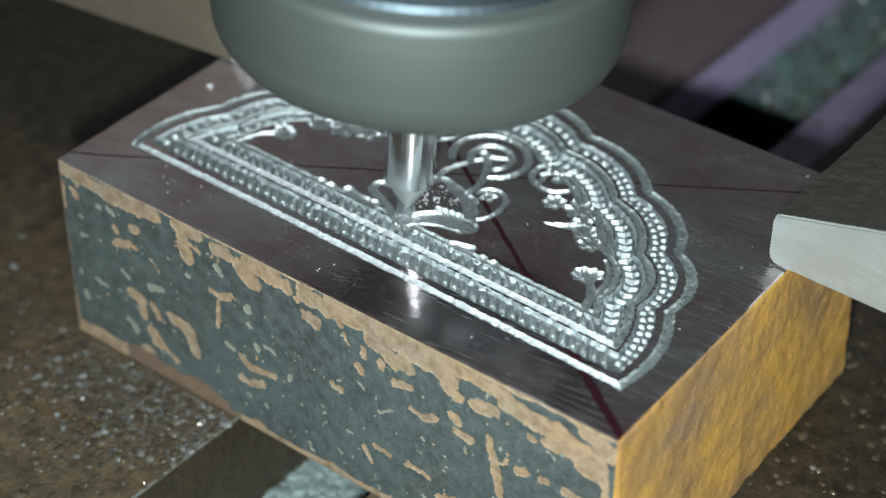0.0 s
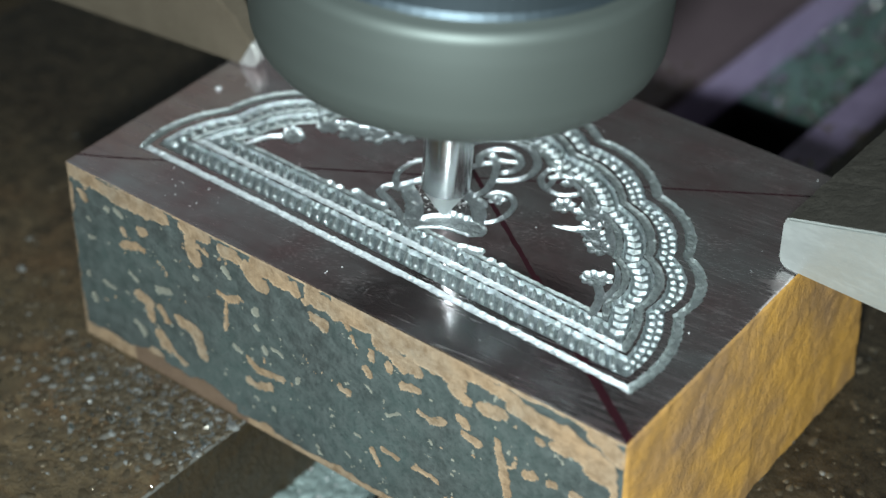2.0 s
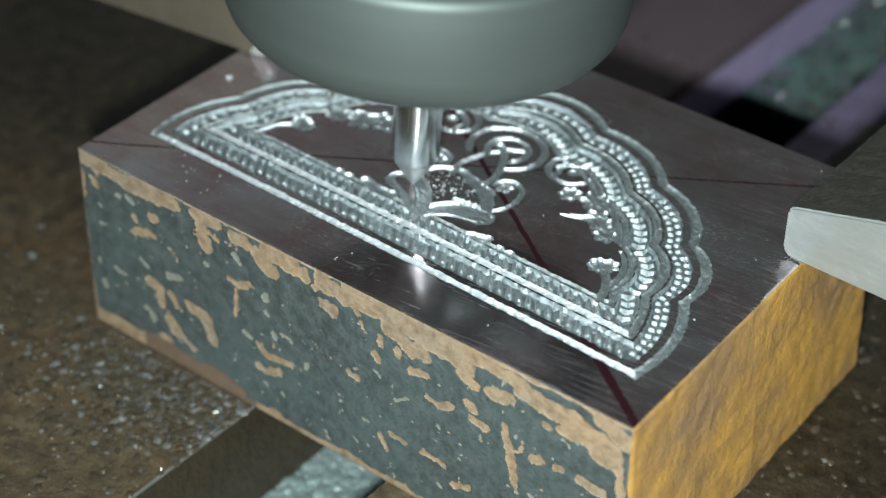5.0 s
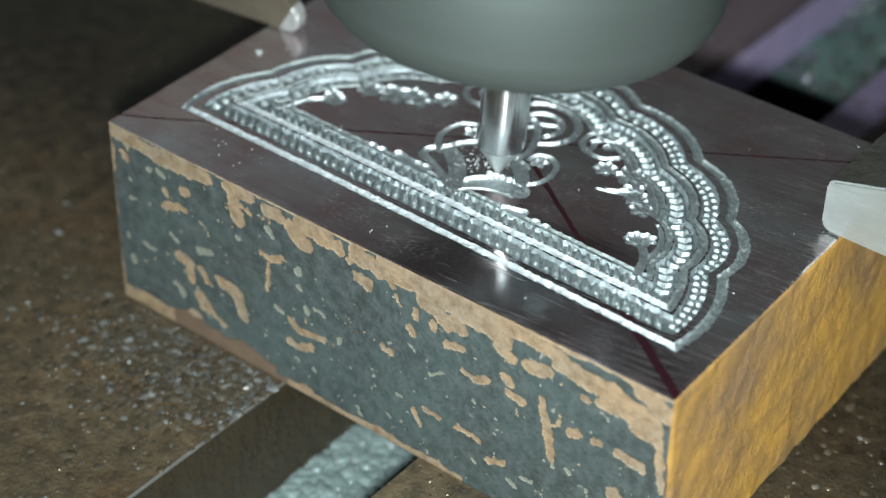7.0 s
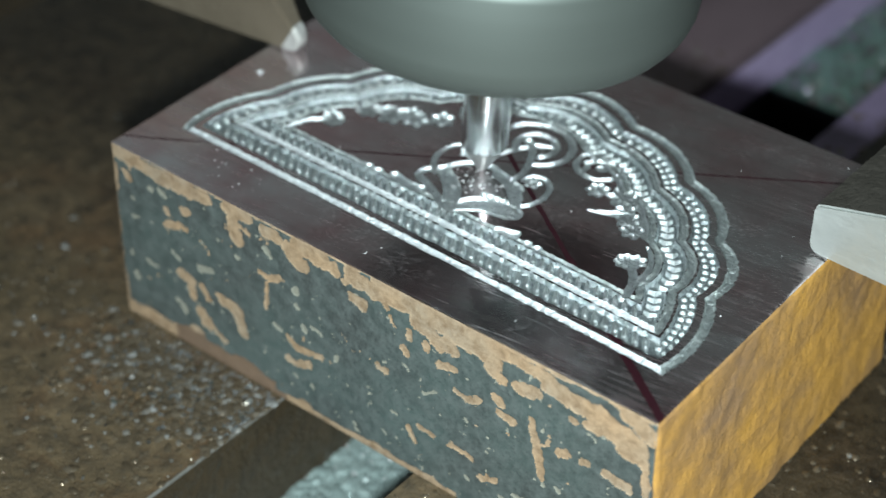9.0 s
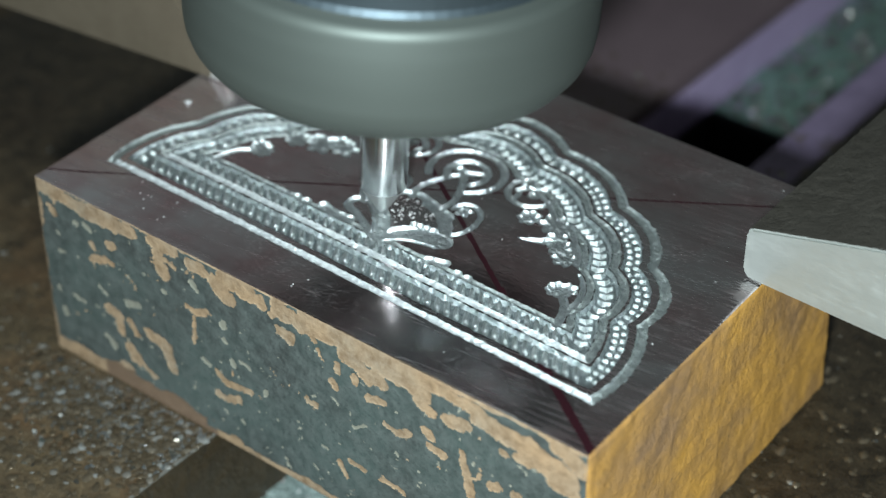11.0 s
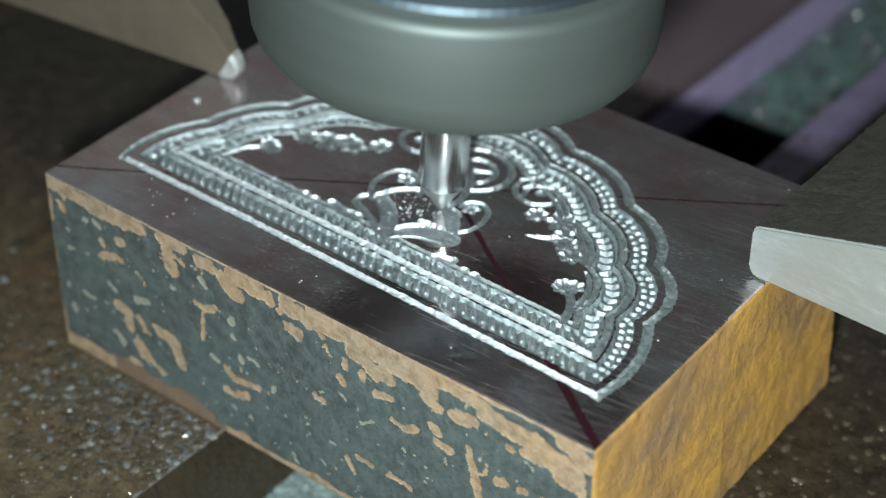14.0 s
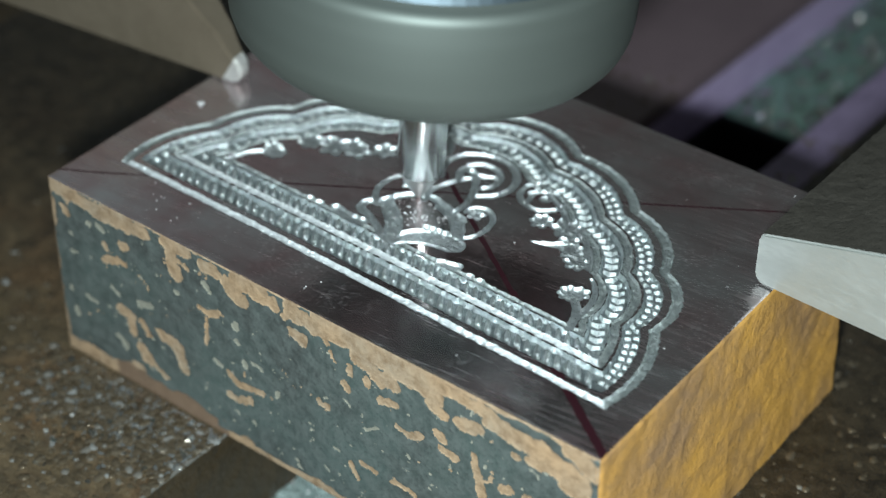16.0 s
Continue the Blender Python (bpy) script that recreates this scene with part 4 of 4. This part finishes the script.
# ---- spindle with the cutter ----
def spindle():
    ob = empty("milling_spindle", "spinning grey collet nut holding a bright engraving cutter", "spindle")
    nut = part("collet_nut", lathe([(3.6, 30.0), (9, 28.4), (21.0, 27.0), (22.8, 27.15), (24.3, 27.9), (25.3, 29.2), (25.8, 30.6), (26, 32.4), (26, 41.6), (25.8, 42.5), (25.0, 43.1), (23.9, 43.5), (23.4, 44.2), (23.4, 62), (15, 64)]), NUT, ob, "blurred grey collet nut", True)
    part("nut_face", lathe([(3.4, 27.2), (4.0, 26.8), (20.6, 26.7), (20.9, 26.98)]), NUT_FACE, nut, "turned underside of the nut", True)
    part("nut_shoulder", lathe([(24.3, 43.7), (23.8, 44.4), (23.7, 60.0), (23.5, 60.0)]), NOSE, nut, "darker turned shoulder")
    part("spindle_nose", lathe([(15, 63.8), (30, 66), (31, 70), (31, 170), (0, 170)]), NOSE, ob, "dark spindle nose above the nut", True)
    shank = part("cutter_shank", lathe([(3.2, 4.7), (3.3, 5.0), (3.25, 34.0), (0, 34.0)], 64), CARBIDE, ob, "polished carbide shank", True)
    part("cutter_tip", lathe([(0, 0.0), (0.3, 0.12), (0.75, 0.7), (1.9, 2.6), (3.2, 4.7)], 64), TIP, shank, "blurred conical cutting tip", True)
    return ob


milling_spindle = spindle()


# ---- metal chips ----
def chips(name, label, count, place, sizes, seed, mat):
    rng = random.Random(seed)
    verts, faces = [], []
    for _ in range(count):
        x, y, z = place(rng)
        w = sizes[0] + (sizes[1] - sizes[0]) * rng.random() ** 2.4
        l = w * rng.uniform(1.2, 2.6)
        m = Euler((rng.gauss(0, 0.35), rng.gauss(0, 0.35), rng.uniform(0, 6.28))).to_matrix()
        curl = rng.uniform(0.15, 0.5) * w
        k = len(verts)
        for a, b, c in ((-l, -w, 0), (-l * 0.8, w, 0), (0, -w * 1.1, curl), (0, w * 0.9, curl), (l * 0.7, -w * 0.6, 0), (l, w * 0.5, 0)):
            p = m @ Vector((a / 2, b / 2, c))
            verts.append((x + p.x, y + p.y, z + p.z + w * 0.25))
        faces += [(k, k + 2, k + 3, k + 1), (k + 2, k + 4, k + 5, k + 3)]
    ob = raw(name, verts, faces, [mat], None, label)
    return tagged(ob, label, "metal chips", kind="stuff")


def grit(name, label, count, place, sizes, seed, mat):
    """Low wet lumps, longer than wide."""
    rng = random.Random(seed)
    verts, faces = [], []
    seg = 8
    for _ in range(count):
        x, y, z = place(rng)
        r = sizes[0] + (sizes[1] - sizes[0]) * rng.random() ** 2.2
        long, tall, turn = r * rng.uniform(1.0, 1.9), r * rng.uniform(0.25, 0.62), rng.uniform(0, 3.14)
        k = len(verts)
        for ring, lift in ((1.0, 0.0), (0.72, 0.62), (0.32, 0.93)):
            for j in range(seg):
                a = 2 * math.pi * j / seg
                p, q = long * ring * math.cos(a), r * ring * math.sin(a) * (1 + 0.25 * math.sin(3 * a + turn))
                verts.append((x + p * math.cos(turn) - q * math.sin(turn), y + p * math.sin(turn) + q * math.cos(turn), z + tall * lift))
        verts.append((x, y, z + tall))
        for b in (0, seg):
            for j in range(seg):
                i = (j + 1) % seg
                faces += [(k + b + j, k + b + i, k + b + seg + i), (k + b + j, k + b + seg + i, k + b + seg + j)]
        faces += [(k + 2 * seg + j, k + 2 * seg + (j + 1) % seg, k + 3 * seg) for j in range(seg)]
    ob = raw(name, verts, faces, [mat], None, label, True)
    return tagged(ob, label, "metal grit", kind="stuff")


def on_table(rng):
    while True:
        x, y = rng.uniform(-60, 125), rng.uniform(-42, 120)
        if rng.random() < 0.30:
            x, y = rng.gauss(17, 11), -abs(rng.gauss(0, 8)) - 0.6
        s = x - SHEAR * y
        if -0.5 < s < LONG + 0.5 and -0.5 < y < DEEP + 0.5:
            continue
        xs = x - LEAN * y
        if SLOT_A < xs < SLOT_B or (x < 0 and y > 12 and rng.random() < 0.9):
            continue
        return x, y, 0.0


def in_slot(rng):
    y = rng.uniform(HEAP, 280)
    return rng.uniform(SLOT_A, SLOT_B) + LEAN * y, y, -DROP


def in_front_slot(rng):
    y = rng.uniform(-60, FRONT)
    return rng.uniform(SLOT_A, SLOT_B) + LEAN * y, y, -SUNK


def near_lip(rng):
    y = -0.5 - abs(rng.gauss(0, 4.5))
    return min(SLOT_A - 0.7, rng.gauss(20, 7)) + LEAN * y, y, 0.0


def on_block(rng):
    y = rng.uniform(1, DEEP - 1)
    if rng.random() < 0.28:
        return rng.gauss(20, 6), max(0.8, rng.gauss(5.5, 1.6)), TOP
    return rng.uniform(1, LONG - 1) + SHEAR * y, y, TOP


def in_ring(rng):
    r, a = math.sqrt(rng.random()), rng.uniform(0, 6.28)
    x, y = pattern_xy(-0.8 + 4.6 * r * math.cos(a), 15.6 + 3.2 * r * math.sin(a))
    return x, y, TOP


chips("ring_chips", "fine bright swarf lying inside the ring", 130, in_ring, (0.06, 0.30), 9, SPECK)
grit("table_grit", "glinting wet metal grit scattered on the table", 4200, on_table, (0.18, 0.68), 3, GRIT)
# this carpet of pale grains is added to imitate the wet table's sheen
grit("sheen_swarf", "fine grey swarf added for the wet film's sheen beside the block and slot", 2600, near_lip, (0.10, 0.34), 8, SHEEN_DUST)
chips("table_chips", "few bright metal flakes lying on the table", 520, on_table, (0.22, 0.80), 13, CHIP)
chips("slot_chips", "wet greenish metal chips lying in the slot", 1500, in_slot, (0.4, 1.6), 4, CHIP)
grit("packed_swarf", "pale blue-grey wet swarf packed in the slot", 2600, in_front_slot, (0.35, 1.5), 16, PACKED)
chips("packed_chips", "pale wet chips packed in the slot", 420, in_front_slot, (0.25, 0.8), 6, SPECK)
chips("block_chips", "tiny bright metal specks on the block", 95, on_block, (0.05, 0.26), 5, SPECK)


def loose_chip():
    bm = bmesh.new()
    bmesh.ops.create_icosphere(bm, subdivisions=2, radius=0.5 * MM)
    for v in bm.verts:
        v.co *= 0.85 + 0.5 * noise.noise(v.co * 2500)
    bmesh.ops.scale(bm, vec=(1.05, 1.0, 0.55), verts=bm.verts[:])
    ob = part("metal_chip", bm, SPECK, None, "", False)
    low = min(v.co.z for v in ob.data.vertices)
    ob.matrix_basis = pose(3.7 * MM, 26.3 * MM, TOP * MM - low)
    tagged(ob, "bright curled metal chip lying on the block", "metal chip")


loose_chip()

# ---- the cutter's way round the ring ----
TIPS = (
    (0.0, 44.7, 21.1), (0.5, 45.1, 20.7), (1.0, 45.5, 20.2), (1.5, 46.5, 21.8), (2.0, 48.3, 22.4), (2.5, 49.1, 24.2), (3.0, 51.1, 25.3), (3.3, 48.1, 27.4), (3.5, 43.2, 27.8), (3.7, 39.3, 26.9),
    (4.6, 39.9, 24.0), (5.4, 43.6, 21.8), (6.0, 46.0, 21.8), (6.5, 47.8, 22.8), (7.0, 48.9, 24.2), (7.5, 50.7, 25.6), (8.0, 47.2, 28.2), (8.5, 45.8, 27.5), (9.0, 44.6, 27.4), (9.5, 39.8, 25.8),
    (10.5, 41.2, 24.0), (11.4, 44.8, 21.9))
TIPS_LATE = ((12.0, 46.9, 21.5), (12.5, 48.2, 22.4), (13.0, 49.5, 23.5), (13.5, 51.1, 25.3), (14.0, 48.6, 27.1), (14.5, 47.7, 27.4), (15.0, 45.3, 28.0), (15.5, 44.2, 27.8), (16.0, 43.2, 28.0))


def motions():
    walk(milling_spindle, [(t, pose(x * MM, y * MM, (TOP - 0.3) * MM, -2.6, 2.7)) for t, x, y in TIPS + TIPS_LATE])


motions()
